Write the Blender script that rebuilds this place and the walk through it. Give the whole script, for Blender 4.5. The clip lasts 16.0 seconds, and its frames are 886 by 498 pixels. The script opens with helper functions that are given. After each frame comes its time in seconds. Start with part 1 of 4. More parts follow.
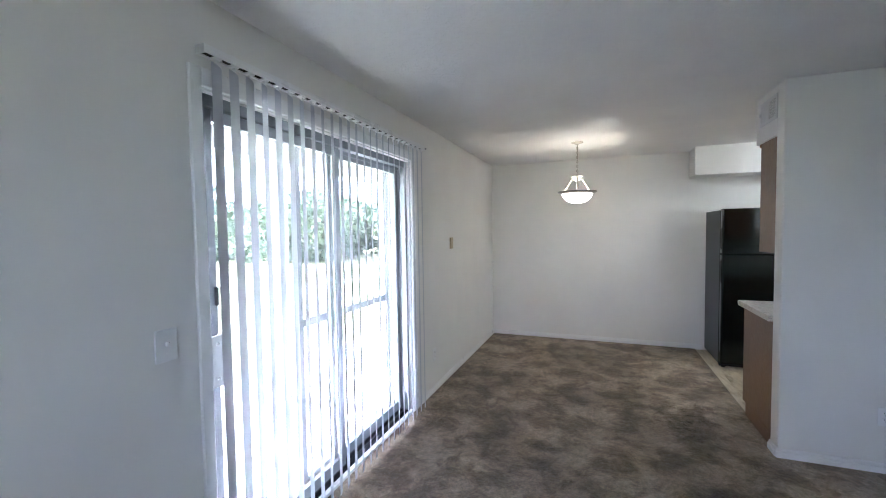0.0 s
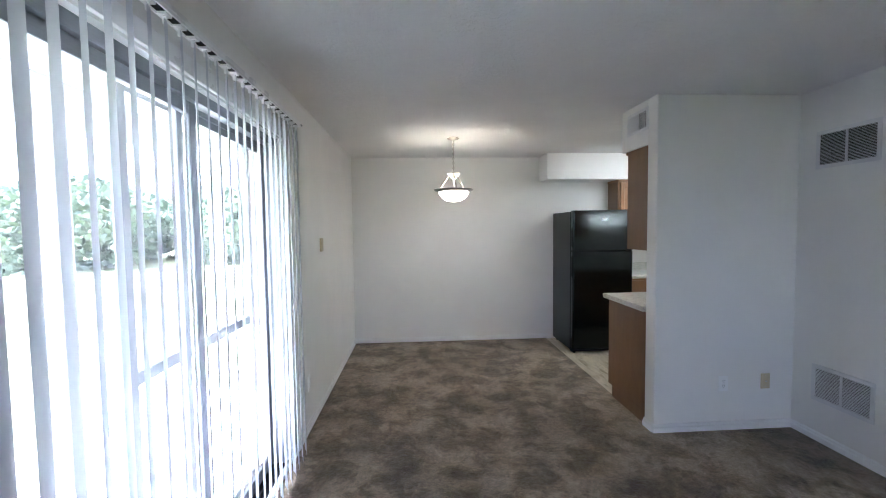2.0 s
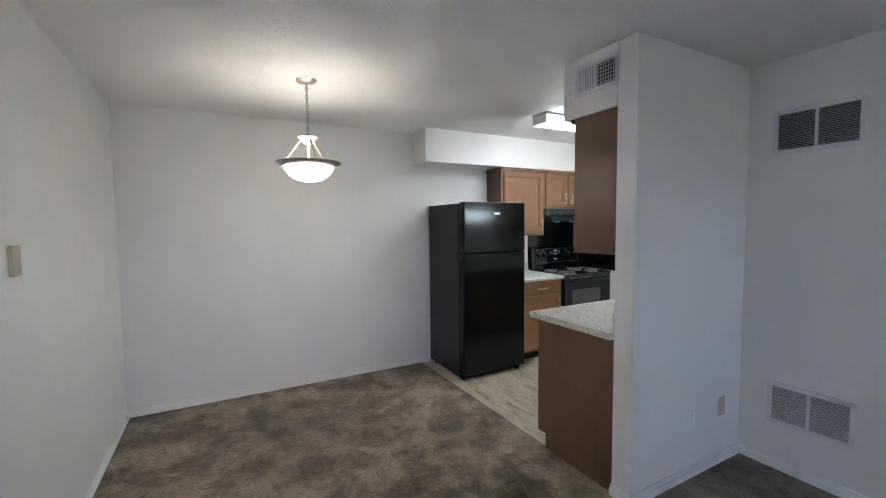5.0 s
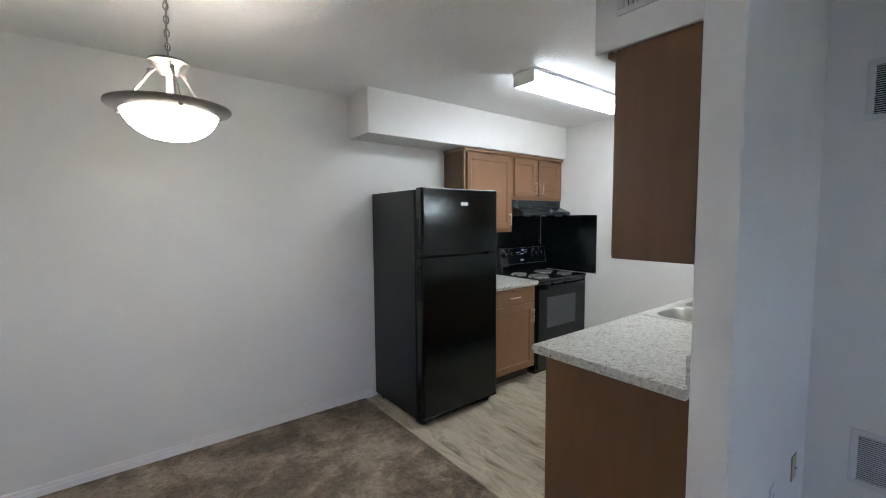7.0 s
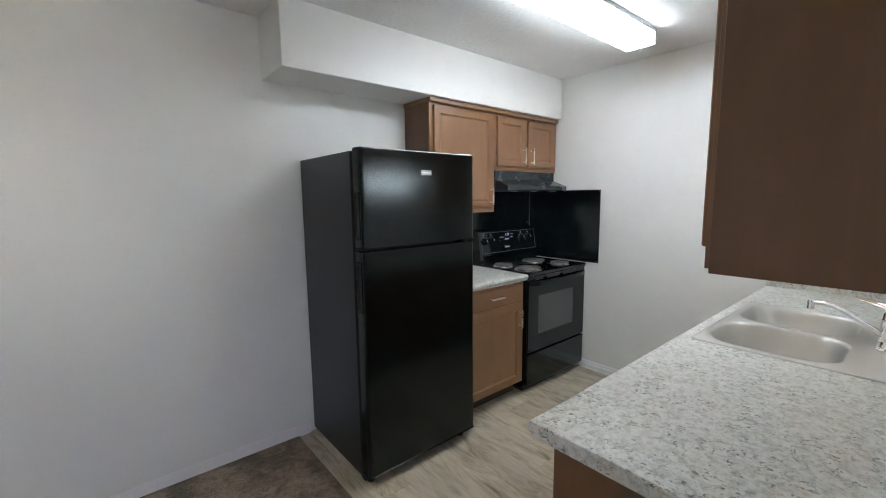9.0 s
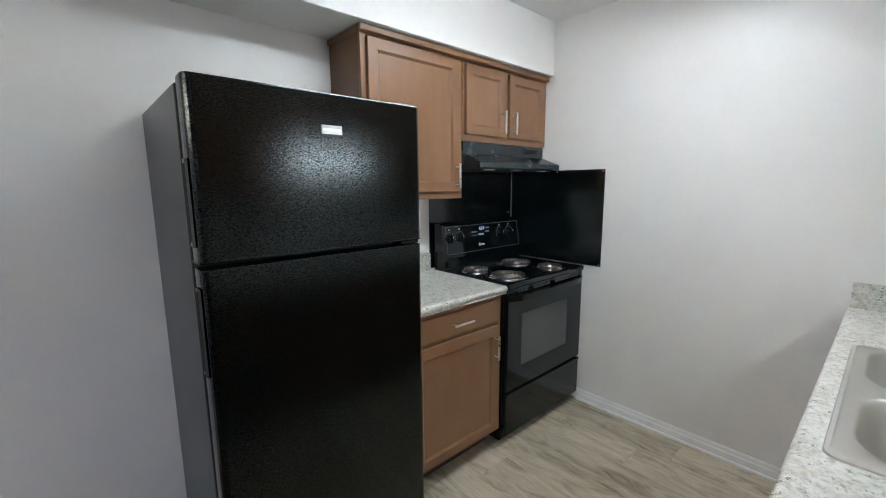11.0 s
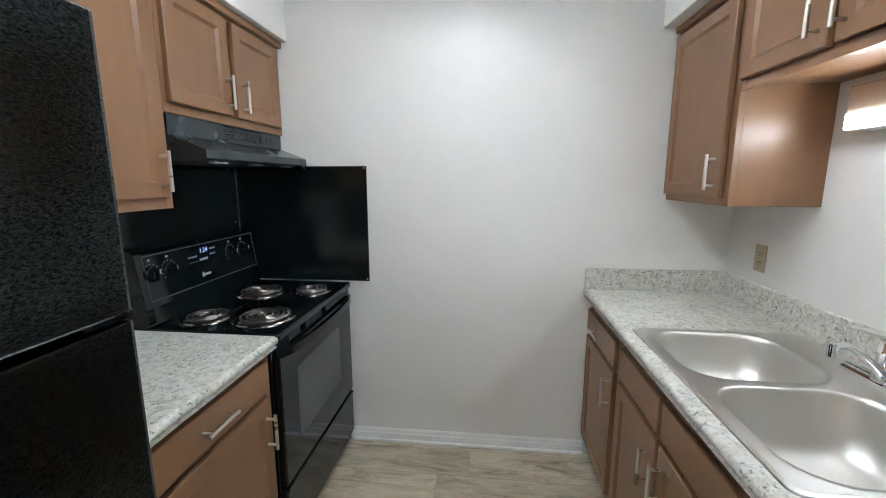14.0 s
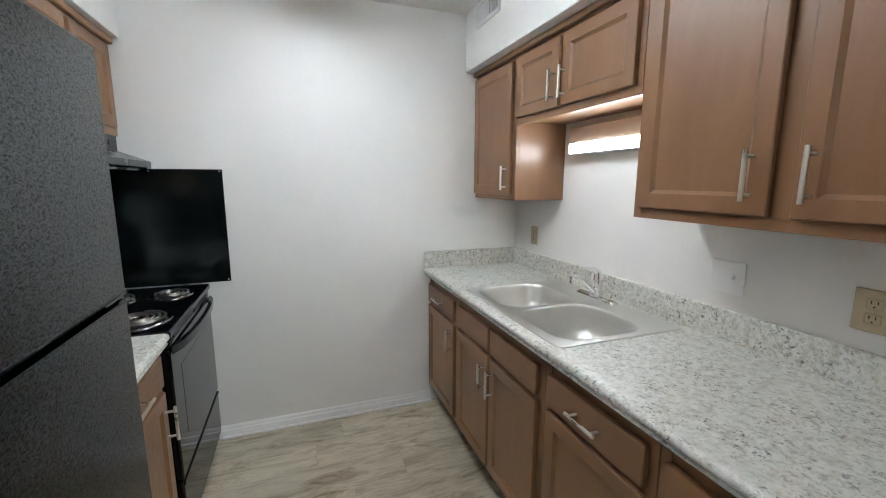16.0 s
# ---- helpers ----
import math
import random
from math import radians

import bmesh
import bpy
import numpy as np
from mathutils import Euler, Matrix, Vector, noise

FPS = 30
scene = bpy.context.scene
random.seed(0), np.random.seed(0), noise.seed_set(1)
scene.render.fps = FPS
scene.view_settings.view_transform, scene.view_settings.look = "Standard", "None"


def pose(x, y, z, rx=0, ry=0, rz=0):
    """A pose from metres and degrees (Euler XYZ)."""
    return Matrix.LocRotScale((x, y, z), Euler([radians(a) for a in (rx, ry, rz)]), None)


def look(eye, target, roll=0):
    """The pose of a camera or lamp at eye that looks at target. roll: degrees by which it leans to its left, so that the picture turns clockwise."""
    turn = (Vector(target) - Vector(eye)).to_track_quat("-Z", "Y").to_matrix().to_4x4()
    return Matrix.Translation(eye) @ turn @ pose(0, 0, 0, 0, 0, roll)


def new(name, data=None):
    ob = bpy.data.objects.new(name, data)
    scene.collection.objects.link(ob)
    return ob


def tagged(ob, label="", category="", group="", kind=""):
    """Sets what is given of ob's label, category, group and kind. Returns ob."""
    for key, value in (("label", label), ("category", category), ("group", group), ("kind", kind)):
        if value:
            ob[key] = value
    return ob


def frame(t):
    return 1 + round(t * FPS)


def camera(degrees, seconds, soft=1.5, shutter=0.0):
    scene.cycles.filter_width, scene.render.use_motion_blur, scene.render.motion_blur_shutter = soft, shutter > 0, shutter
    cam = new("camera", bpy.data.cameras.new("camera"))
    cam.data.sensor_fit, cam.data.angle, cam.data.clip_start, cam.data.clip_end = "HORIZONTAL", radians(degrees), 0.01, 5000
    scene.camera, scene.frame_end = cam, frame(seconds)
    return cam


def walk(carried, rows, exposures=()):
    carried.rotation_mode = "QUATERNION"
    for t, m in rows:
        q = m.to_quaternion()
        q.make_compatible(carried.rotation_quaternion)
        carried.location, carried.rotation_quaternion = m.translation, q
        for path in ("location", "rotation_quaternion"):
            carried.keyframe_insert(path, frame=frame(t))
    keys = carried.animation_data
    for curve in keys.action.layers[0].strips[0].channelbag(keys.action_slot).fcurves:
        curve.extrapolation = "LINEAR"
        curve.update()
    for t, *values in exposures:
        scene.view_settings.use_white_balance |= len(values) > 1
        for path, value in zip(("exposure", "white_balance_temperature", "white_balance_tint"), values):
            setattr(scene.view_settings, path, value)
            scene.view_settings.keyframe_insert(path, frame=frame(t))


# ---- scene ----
cam = camera(94.8, 16.0, soft=1.0)
PATH = [
    (0, (0.106, 0.095, 1.515), (-0.609, 1.961, 1.425), -0.8),
    (0.5, (-0.054, 0.144, 1.527), (-0.547, 2.08, 1.433), -0.8),
    (1, (-0.222, 0.199, 1.523), (-0.493, 2.178, 1.427), -0.8),
    (1.5, (-0.361, 0.319, 1.509), (-0.422, 2.316, 1.412), -0.7),
    (2, (-0.504, 0.497, 1.518), (-0.377, 2.49, 1.415), -0.7),
    (2.5, (-0.585, 0.689, 1.525), (-0.296, 2.665, 1.418), -0.8),
    (3, (-0.646, 0.92, 1.527), (-0.215, 2.87, 1.419), -0.6),
    (3.5, (-0.693, 1.158, 1.515), (-0.107, 3.068, 1.404), -0.6),
    (4, (-0.694, 1.437, 1.505), (0.021, 3.301, 1.392), -0.5),
    (4.5, (-0.662, 1.689, 1.498), (0.167, 3.506, 1.384), -0.5),
    (5, (-0.638, 1.957, 1.514), (0.316, 3.71, 1.385), -0.6),
    (7.5, (-0.117, 3.063, 1.476), (1.127, 4.620, 1.309), -0.6),
    (8, (0.047, 3.238, 1.467), (1.303, 4.781, 1.257), -0.7),
    (8.5, (0.209, 3.369, 1.474), (1.478, 4.897, 1.236), -0.7),
    (11, (1.099, 3.987, 1.43), (2.421, 5.454, 1.118), -0.4),
    (11.25, (1.163, 4.083, 1.439), (2.531, 5.504, 1.112), -0.4),
    (11.5, (1.257, 4.101, 1.447), (2.67, 5.475, 1.106), -0.4),
    (12, (1.369, 4.201, 1.46), (2.899, 5.438, 1.104), -0.2),
    (12.5, (1.445, 4.315, 1.46), (3.1, 5.378, 1.1), -0.1),
    (13, (1.489, 4.389, 1.459), (3.275, 5.215, 1.105), -0.0),
    (13.5, (1.492, 4.459, 1.456), (3.386, 4.998, 1.105), -0.1),
    (14, (1.436, 4.564, 1.451), (3.396, 4.775, 1.113), -0.0),
    (14.5, (1.354, 4.647, 1.453), (3.324, 4.59, 1.115), 0.0),
    (15, (1.274, 4.698, 1.46), (3.223, 4.407, 1.119), 0.0),
    (15.5, (1.174, 4.752, 1.463), (3.084, 4.266, 1.123), 0.0),
    (16, (1.049, 4.82, 1.457), (2.906, 4.152, 1.129), 0.1),
]
EXPOSURES = [(0.0, 5.93, 5300, 15), (2.0, 5.9, 5300, 15), (5.0, 5.86, 5300, 15), (8.0, 5.73, 5300, 15), (11.0, 5.8, 5300, 15), (16.0, 5.8, 5300, 15)]
walk(cam, [(t, look(eye, target, roll)) for t, eye, target, roll in PATH], EXPOSURES)

# ---- world, sun, exposure ----
world = bpy.data.worlds.new("sky")
scene.world = world
world.use_nodes = True
wn = world.node_tree.nodes
sky = wn.new("ShaderNodeTexSky")
sky.sky_type = "NISHITA"
sky.sun_disc = False
sky.sun_elevation = radians(61)
sky.sun_rotation = radians(270)
sky.dust_density = 3.0
sky.air_density = 0.6
sky.ozone_density = 0.3
haze = wn.new("ShaderNodeHueSaturation")
haze.inputs["Saturation"].default_value = 0.50
world.node_tree.links.new(sky.outputs[0], haze.inputs["Color"])
world.node_tree.links.new(haze.outputs[0], wn["Background"].inputs[0])
wn["Background"].inputs[1].default_value = 0.05
sun_data = bpy.data.lights.new("sun", "SUN")
sun_data.energy, sun_data.angle, sun_data.color = 2.0, radians(0.6), (1.0, 0.97, 0.92)
sun = new("sun", sun_data)
sun.matrix_world = look((-10, -0.4, 18.05), (0, 0, 0))
portal_data = bpy.data.lights.new("door_daylight", "AREA")
portal_data.shape, portal_data.size, portal_data.size_y = "RECTANGLE", 1.84, 2.06
portal_data.cycles.is_portal = True
portal = new("door_daylight", portal_data)
portal.matrix_world = look((-1.56, 2.2, 1.05), (0, 2.2, 1.05))
# portal for the added window in the unseen back wall
portal_data = bpy.data.lights.new("added_window_daylight", "AREA")
portal_data.shape, portal_data.size, portal_data.size_y = "RECTANGLE", 1.02, 1.08
portal_data.cycles.is_portal = True
portal = new("added_window_daylight", portal_data)
portal.matrix_world = look((0.5, -1.82, 1.7), (0.5, 0, 1.7))
PENDANT_GLOW, CEILING_GLOW, COUNTER_GLOW = 0.42, 0.46, 0.82

# ---- materials ----
def mat(name, base, rough=0.5, metal=0.0, spec=0.5):
    m = bpy.data.materials.new(name)
    m.use_nodes = True
    b = m.node_tree.nodes["Principled BSDF"]
    b.inputs["Base Color"].default_value = (*base, 1)
    b.inputs["Roughness"].default_value = rough
    b.inputs["Metallic"].default_value = metal
    b.inputs["Specular IOR Level"].default_value = spec
    return m


def node(m, kind, **values):
    n = m.node_tree.nodes.new(kind)
    for key, v in values.items():
        n.inputs[key.replace("_", " ")].default_value = v
    return n


def link(m, a, b):
    m.node_tree.links.new(a, b)


def coords(m, scale=(1, 1, 1), turn=0.0):
    geo = m.node_tree.nodes.new("ShaderNodeNewGeometry")
    mp = m.node_tree.nodes.new("ShaderNodeMapping")
    mp.inputs["Scale"].default_value = scale
    mp.inputs["Rotation"].default_value = (0, 0, turn)
    link(m, geo.outputs["Position"], mp.inputs["Vector"])
    return mp.outputs["Vector"]


def noise_tex(m, vec, scale, detail=4.0, rough=0.55, distortion=0.0):
    n = node(m, "ShaderNodeTexNoise", Scale=scale, Detail=detail, Roughness=rough, Distortion=distortion)
    link(m, vec, n.inputs["Vector"])
    return n.outputs["Fac"]


def ramp(m, fac, stops):
    r = m.node_tree.nodes.new("ShaderNodeValToRGB")
    el = r.color_ramp.elements
    while len(el) < len(stops):
        el.new(0.5)
    for e, (p, c) in zip(el, stops):
        e.position = p
        e.color = (*c, 1) if len(c) == 3 else c
    link(m, fac, r.inputs["Fac"])
    return r.outputs["Color"]


def grey(v):
    return (v, v, v)


def blend(m, fac, a, b, mode="MIX"):
    x = m.node_tree.nodes.new("ShaderNodeMix")
    x.data_type, x.blend_type = "RGBA", mode
    for socket, v in ((x.inputs[0], fac), (x.inputs[6], a), (x.inputs[7], b)):
        if isinstance(v, (float, int)):
            socket.default_value = v
        elif isinstance(v, tuple):
            socket.default_value = (*v, 1)
        else:
            link(m, v, socket)
    return x.outputs[2]


def bump(m, height, strength, distance):
    b = node(m, "ShaderNodeBump", Strength=strength, Distance=distance)
    link(m, height, b.inputs["Height"])
    p = m.node_tree.nodes["Principled BSDF"]
    old = p.inputs["Normal"]
    if old.is_linked:
        link(m, old.links[0].from_socket, b.inputs["Normal"])
    link(m, b.outputs["Normal"], old)


def set_in(m, name, socket):
    link(m, socket, m.node_tree.nodes["Principled BSDF"].inputs[name])


def painted(name, base, rough, grain, depth, blotch=0.03):
    m = mat(name, base, rough, spec=0.4)
    v = coords(m)
    big = noise_tex(m, v, 1.7, 3)
    lo = tuple(c * (1 - blotch) for c in base)
    hi = tuple(min(1, c * (1 + blotch)) for c in base)
    set_in(m, "Base Color", ramp(m, big, [(0.3, lo), (0.7, hi)]))
    set_in(m, "Roughness", ramp(m, noise_tex(m, v, 6, 3), [(0.3, grey(rough - 0.05)), (0.7, grey(min(1, rough + 0.06)))]))
    bump(m, noise_tex(m, v, grain, 3), 0.14, depth)
    bump(m, noise_tex(m, v, 5, 2), 0.15, 0.004)
    return m


WALL = painted("wall_paint", (0.83, 0.815, 0.78), 0.34, 160, 0.0012)
CEIL = painted("ceiling_paint", (0.86, 0.85, 0.835), 0.75, 45, 0.016)
bump(CEIL, ramp(CEIL, noise_tex(CEIL, coords(CEIL), 38, 4, 0.6, 0.4), [(0.50, grey(0)), (0.62, grey(1))]), 0.5, 0.004)
TRIM = painted("trim_gloss", (0.86, 0.855, 0.845), 0.30, 60, 0.0008)
REGISTER = painted("register_enamel", (0.74, 0.74, 0.73), 0.38, 90, 0.0004)
TAN_ENAMEL = painted("tan_enamel", (0.50, 0.385, 0.285), 0.4, 90, 0.0004)
WHITE_PLASTIC = mat("white_plastic", (0.86, 0.86, 0.85), 0.28)
BEIGE_PLASTIC = mat("beige_plastic", (0.52, 0.44, 0.29), 0.35)
DARK_SLOT = mat("dark_slot", (0.012, 0.012, 0.012), 0.7)
SCREW = mat("screw_steel", (0.55, 0.55, 0.53), 0.3, 1.0)


def carpet_material():
    m = mat("carpet_pile", (0.2, 0.17, 0.14), 1.0, spec=0.05)
    v = coords(m)
    vec = m.node_tree.nodes.new("ShaderNodeVectorMath")
    vec.operation = "ADD"
    col = node(m, "ShaderNodeTexNoise", Scale=3.0, Detail=2.0)
    link(m, v, col.inputs["Vector"])
    sc = m.node_tree.nodes.new("ShaderNodeVectorMath")
    sc.operation = "SCALE"
    sc.inputs["Scale"].default_value = 0.09
    link(m, col.outputs["Color"], sc.inputs[0])
    link(m, v, vec.inputs[0])
    link(m, sc.outputs[0], vec.inputs[1])
    patches = ramp(m, noise_tex(m, vec.outputs[0], 4.3, 9, 0.62, 0.3), [(0.41, grey(0)), (0.49, grey(0.45)), (0.56, grey(1))])
    strokes = ramp(m, noise_tex(m, vec.outputs[0], 17.0, 7, 0.68, 0.1), [(0.42, grey(0)), (0.57, grey(1))])
    tone = blend(m, 0.26, patches, strokes)
    base = blend(m, tone, (0.152, 0.112, 0.076), (0.44, 0.35, 0.245))
    wear = ramp(m, noise_tex(m, v, 1.1, 4, 0.6), [(0.40, grey(0.62)), (0.56, grey(1))])
    base = blend(m, 1.0, base, wear, "MULTIPLY")
    flecks = noise_tex(m, v, 42, 5, 0.7)
    base = blend(m, 1.0, base, ramp(m, flecks, [(0.36, grey(0.74)), (0.6, grey(1.12))]), "MULTIPLY")
    fibre = noise_tex(m, v, 150, 4, 0.75)
    base = blend(m, 1.0, base, ramp(m, fibre, [(0.34, grey(0.45)), (0.62, grey(1.3))]), "MULTIPLY")
    set_in(m, "Base Color", base)
    m.node_tree.nodes["Principled BSDF"].inputs["Sheen Weight"].default_value = 0.25
    bump(m, fibre, 0.9, 0.006)
    bump(m, noise_tex(m, v, 60, 3), 0.7, 0.008)
    bump(m, patches, 0.3, 0.006)
    return m


CARPET = carpet_material()


def plank_material():
    m = mat("vinyl_oak", (0.35, 0.29, 0.22), 0.42, spec=0.4)
    info = m.node_tree.nodes.new("ShaderNodeObjectInfo")
    off = m.node_tree.nodes.new("ShaderNodeVectorMath")
    off.operation = "MULTIPLY_ADD"
    v = coords(m)
    comb = m.node_tree.nodes.new("ShaderNodeCombineXYZ")
    for i in range(3):
        link(m, info.outputs["Random"], comb.inputs[i])
    off.inputs[1].default_value = (17, 31, 0)
    link(m, comb.outputs[0], off.inputs[0])
    link(m, v, off.inputs[2])
    mp = node(m, "ShaderNodeMapping", Scale=(5.0, 1.3, 1.0))
    link(m, off.outputs[0], mp.inputs["Vector"])
    g1 = noise_tex(m, mp.outputs[0], 2.4, 8, 0.68, 1.1)
    mp2 = node(m, "ShaderNodeMapping", Scale=(60.0, 3.0, 1.0))
    link(m, off.outputs[0], mp2.inputs["Vector"])
    g2 = noise_tex(m, mp2.outputs[0], 2.5, 4, 0.6)
    c = ramp(m, g1, [(0.30, (0.22, 0.175, 0.112)), (0.40, (0.40, 0.335, 0.232)), (0.50, (0.53, 0.462, 0.340)), (0.62, (0.62, 0.55, 0.42)), (0.78, (0.46, 0.395, 0.285))])
    c = blend(m, 1.0, c, ramp(m, g2, [(0.3, grey(0.82)), (0.6, grey(1.05))]), "MULTIPLY")
    c = blend(m, 1.0, c, ramp(m, info.outputs["Random"], [(0.0, grey(0.86)), (1.0, grey(1.08))]), "MULTIPLY")
    set_in(m, "Base Color", c)
    bump(m, g2, 0.25, 0.0008)
    return m


PLANK = plank_material()
JOINT = mat("joint_dark", (0.07, 0.055, 0.04), 0.8)


def wood_material(name, dark, light, along, rough=0.38):
    m = mat(name, light, rough, spec=0.45)
    v = coords(m, along)
    g = noise_tex(m, v, 3.0, 6, 0.6, 0.5)
    c = ramp(m, g, [(0.3, dark), (0.7, light)])
    spots = noise_tex(m, coords(m), 2.6, 3)
    c = blend(m, 1.0, c, ramp(m, spots, [(0.3, grey(0.9)), (0.7, grey(1.06))]), "MULTIPLY")
    set_in(m, "Base Color", c)
    fine = noise_tex(m, coords(m, tuple(a * 5 for a in along)), 6.0, 3)
    set_in(m, "Roughness", ramp(m, fine, [(0.3, grey(rough - 0.05)), (0.7, grey(rough + 0.08))]))
    bump(m, fine, 0.04, 0.0004)
    return m


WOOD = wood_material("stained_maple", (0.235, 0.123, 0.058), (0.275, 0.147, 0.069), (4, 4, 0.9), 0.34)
# Cabinet sides: the same stain, darkened to carry the shade they stand in.
WOOD_SHADED = wood_material("stained_panel_shaded", (0.150, 0.080, 0.041), (0.180, 0.098, 0.050), (5, 5, 0.8), 0.34)
WOOD_RAIL = wood_material("stained_rail", (0.231, 0.121, 0.057), (0.271, 0.145, 0.068), (0.9, 4, 4), 0.34)
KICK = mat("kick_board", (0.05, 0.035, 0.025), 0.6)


def laminate_material():
    m = mat("granite_laminate", (0.6, 0.58, 0.53), 0.3, spec=0.45)
    v = coords(m)
    cloud = noise_tex(m, v, 52, 8, 0.72, 0.2)
    c = ramp(m, cloud, [(0.34, (0.43, 0.42, 0.36)), (0.43, (0.56, 0.55, 0.485)), (0.51, (0.665, 0.655, 0.595)), (0.64, (0.73, 0.72, 0.67))])
    e = noise_tex(m, coords(m, (1.3, 1, 1), 1.9), 34, 6, 0.7, 0.5)
    c = blend(m, ramp(m, e, [(0.53, grey(0)), (0.64, grey(0.65))]), c, (0.50, 0.43, 0.32))
    region = noise_tex(m, coords(m, (1, 1, 1), 2.1), 9, 5, 0.62, 0.5)
    veil = noise_tex(m, coords(m, (1, 1, 1), 1.3), 55, 7, 0.72, 0.3)
    veins = blend(m, 1.0, ramp(m, veil, [(0.53, grey(0)), (0.60, grey(1))]), ramp(m, region, [(0.40, grey(0.2)), (0.58, grey(0.8))]), "MULTIPLY")
    c = blend(m, veins, c, (0.33, 0.335, 0.30))
    d = noise_tex(m, coords(m, (1, 1, 1), 0.7), 85, 5, 0.72, 0.5)
    specks = blend(m, 1.0, ramp(m, d, [(0.57, grey(0)), (0.62, grey(1))]), ramp(m, region, [(0.40, grey(0.25)), (0.56, grey(1))]), "MULTIPLY")
    c = blend(m, specks, c, (0.10, 0.11, 0.09))
    set_in(m, "Base Color", c)
    bump(m, d, 0.06, 0.0004)
    return m


LAMINATE = laminate_material()


def black_material(name, rough, grain, depth, base=(0.006, 0.009, 0.0098), spec=0.45):
    m = mat(name, base, rough, spec=spec)
    if grain:
        v = coords(m)
        h = noise_tex(m, v, grain, 2, 0.5, 0.3)
        bump(m, h, 0.8, depth)
        set_in(m, "Roughness", ramp(m, noise_tex(m, v, 7, 3), [(0.3, grey(rough - 0.03)), (0.7, grey(rough + 0.05))]))
    return m




def fridge_material():
    """Leather-grained enamel: glossy raised grain over duller valleys."""
    m = mat("textured_black_enamel", (0.0006, 0.002, 0.0024), 0.2, spec=0.6)
    m.node_tree.nodes["Principled BSDF"].inputs["Specular Tint"].default_value = (0.92, 1.0, 0.99, 1)
    v = coords(m, (1.0, 1.0, 1.7))
    worms = noise_tex(m, v, 150, 3, 0.6, 0.9)
    set_in(m, "Roughness", ramp(m, worms, [(0.36, grey(0.22)), (0.5, grey(0.12)), (0.64, grey(0.06))]))
    set_in(m, "Specular IOR Level", ramp(m, worms, [(0.38, grey(0.14)), (0.6, grey(0.8))]))
    bump(m, worms, 0.56, 0.0005)
    return m


FRIDGE_BLACK = fridge_material()
FRIDGE_SIDE = mat("satin_black_side", (0.0015, 0.0042, 0.0048), 0.28, spec=0.5)
bump(FRIDGE_SIDE, noise_tex(FRIDGE_SIDE, coords(FRIDGE_SIDE), 420, 2), 0.1, 0.0002)
BLACK_GLOSS = black_material("black_enamel_gloss", 0.09, 30, 0.0001)
BLACK_PANEL = black_material("black_painted_sheet", 0.17, 9, 0.0004, (0.004, 0.0065, 0.007), 0.75)
BLACK_GLASS = black_material("black_oven_glass", 0.05, 0, 0)
OVEN_WINDOW = mat("smoked_oven_window", (0.085, 0.088, 0.088), 0.08)
BLACK_RUBBER = mat("black_rubber", (0.012, 0.012, 0.012), 0.75)
HOOD_GREY = black_material("hood_enamel", 0.24, 60, 0.0002, (0.022, 0.031, 0.034), 0.55)
CHROME = mat("chrome", (0.85, 0.85, 0.86), 0.07, 1.0)
COIL = mat("burner_coil", (0.24, 0.215, 0.195), 0.36, 0.9)
DRIP_PAN = mat("drip_pan_chrome", (0.46, 0.44, 0.42), 0.16, 1.0)
KNOB_GREY_DARK = mat("vent_bezel_grey", (0.09, 0.095, 0.1), 0.4)
KNOB_GREY = mat("knob_marking", (0.35, 0.36, 0.37), 0.5)
INK = mat("panel_ink", (0.6, 0.62, 0.63), 0.6)


def brushed(name, base, rough, scale):
    m = mat(name, base, rough, 1.0)
    v = coords(m, scale)
    n = noise_tex(m, v, 5, 4)
    set_in(m, "Roughness", ramp(m, n, [(0.3, grey(rough - 0.06)), (0.7, grey(rough + 0.1))]))
    bump(m, n, 0.04, 0.0001)
    return m


STEEL = mat("satin_steel_sink", (0.64, 0.625, 0.585), 0.42, 1.0)
NICKEL = brushed("brushed_nickel", (0.74, 0.71, 0.66), 0.30, (2, 2, 6))
PENDANT_METAL = brushed("aged_nickel", (0.44, 0.41, 0.36), 0.30, (2, 2, 6))
PEWTER = brushed("pewter_ring", (0.30, 0.28, 0.26), 0.32, (20, 20, 20))
ALUMINIUM = brushed("grey_aluminium", (0.34, 0.355, 0.385), 0.42, (5, 5, 60))
ALUMINIUM_DARK = mat("dark_aluminium_track", (0.045, 0.048, 0.055), 0.5, 0.5)


def glowing(name, colour, strength):
    m = mat(name, (0.8, 0.8, 0.8), 0.4)
    b = m.node_tree.nodes["Principled BSDF"]
    b.inputs["Emission Color"].default_value = (*colour, 1)
    b.inputs["Emission Strength"].default_value = strength
    return m


BOWL = glowing("lit_frosted_glass", (1.10, 0.91, 0.63), PENDANT_GLOW)
TUBE_LENS = glowing("lit_acrylic_lens", (1.01, 1.0, 0.85), CEILING_GLOW)
TUBE_SIDE = glowing("lit_acrylic_side", (1.01, 1.0, 0.85), 0.45 * CEILING_GLOW)
TUBE_SMALL = glowing("lit_counter_lens", (1.0, 1.0, 0.86), COUNTER_GLOW)
DISPLAY = glowing("blue_display", (0.25, 0.35, 1.0), 0.015)


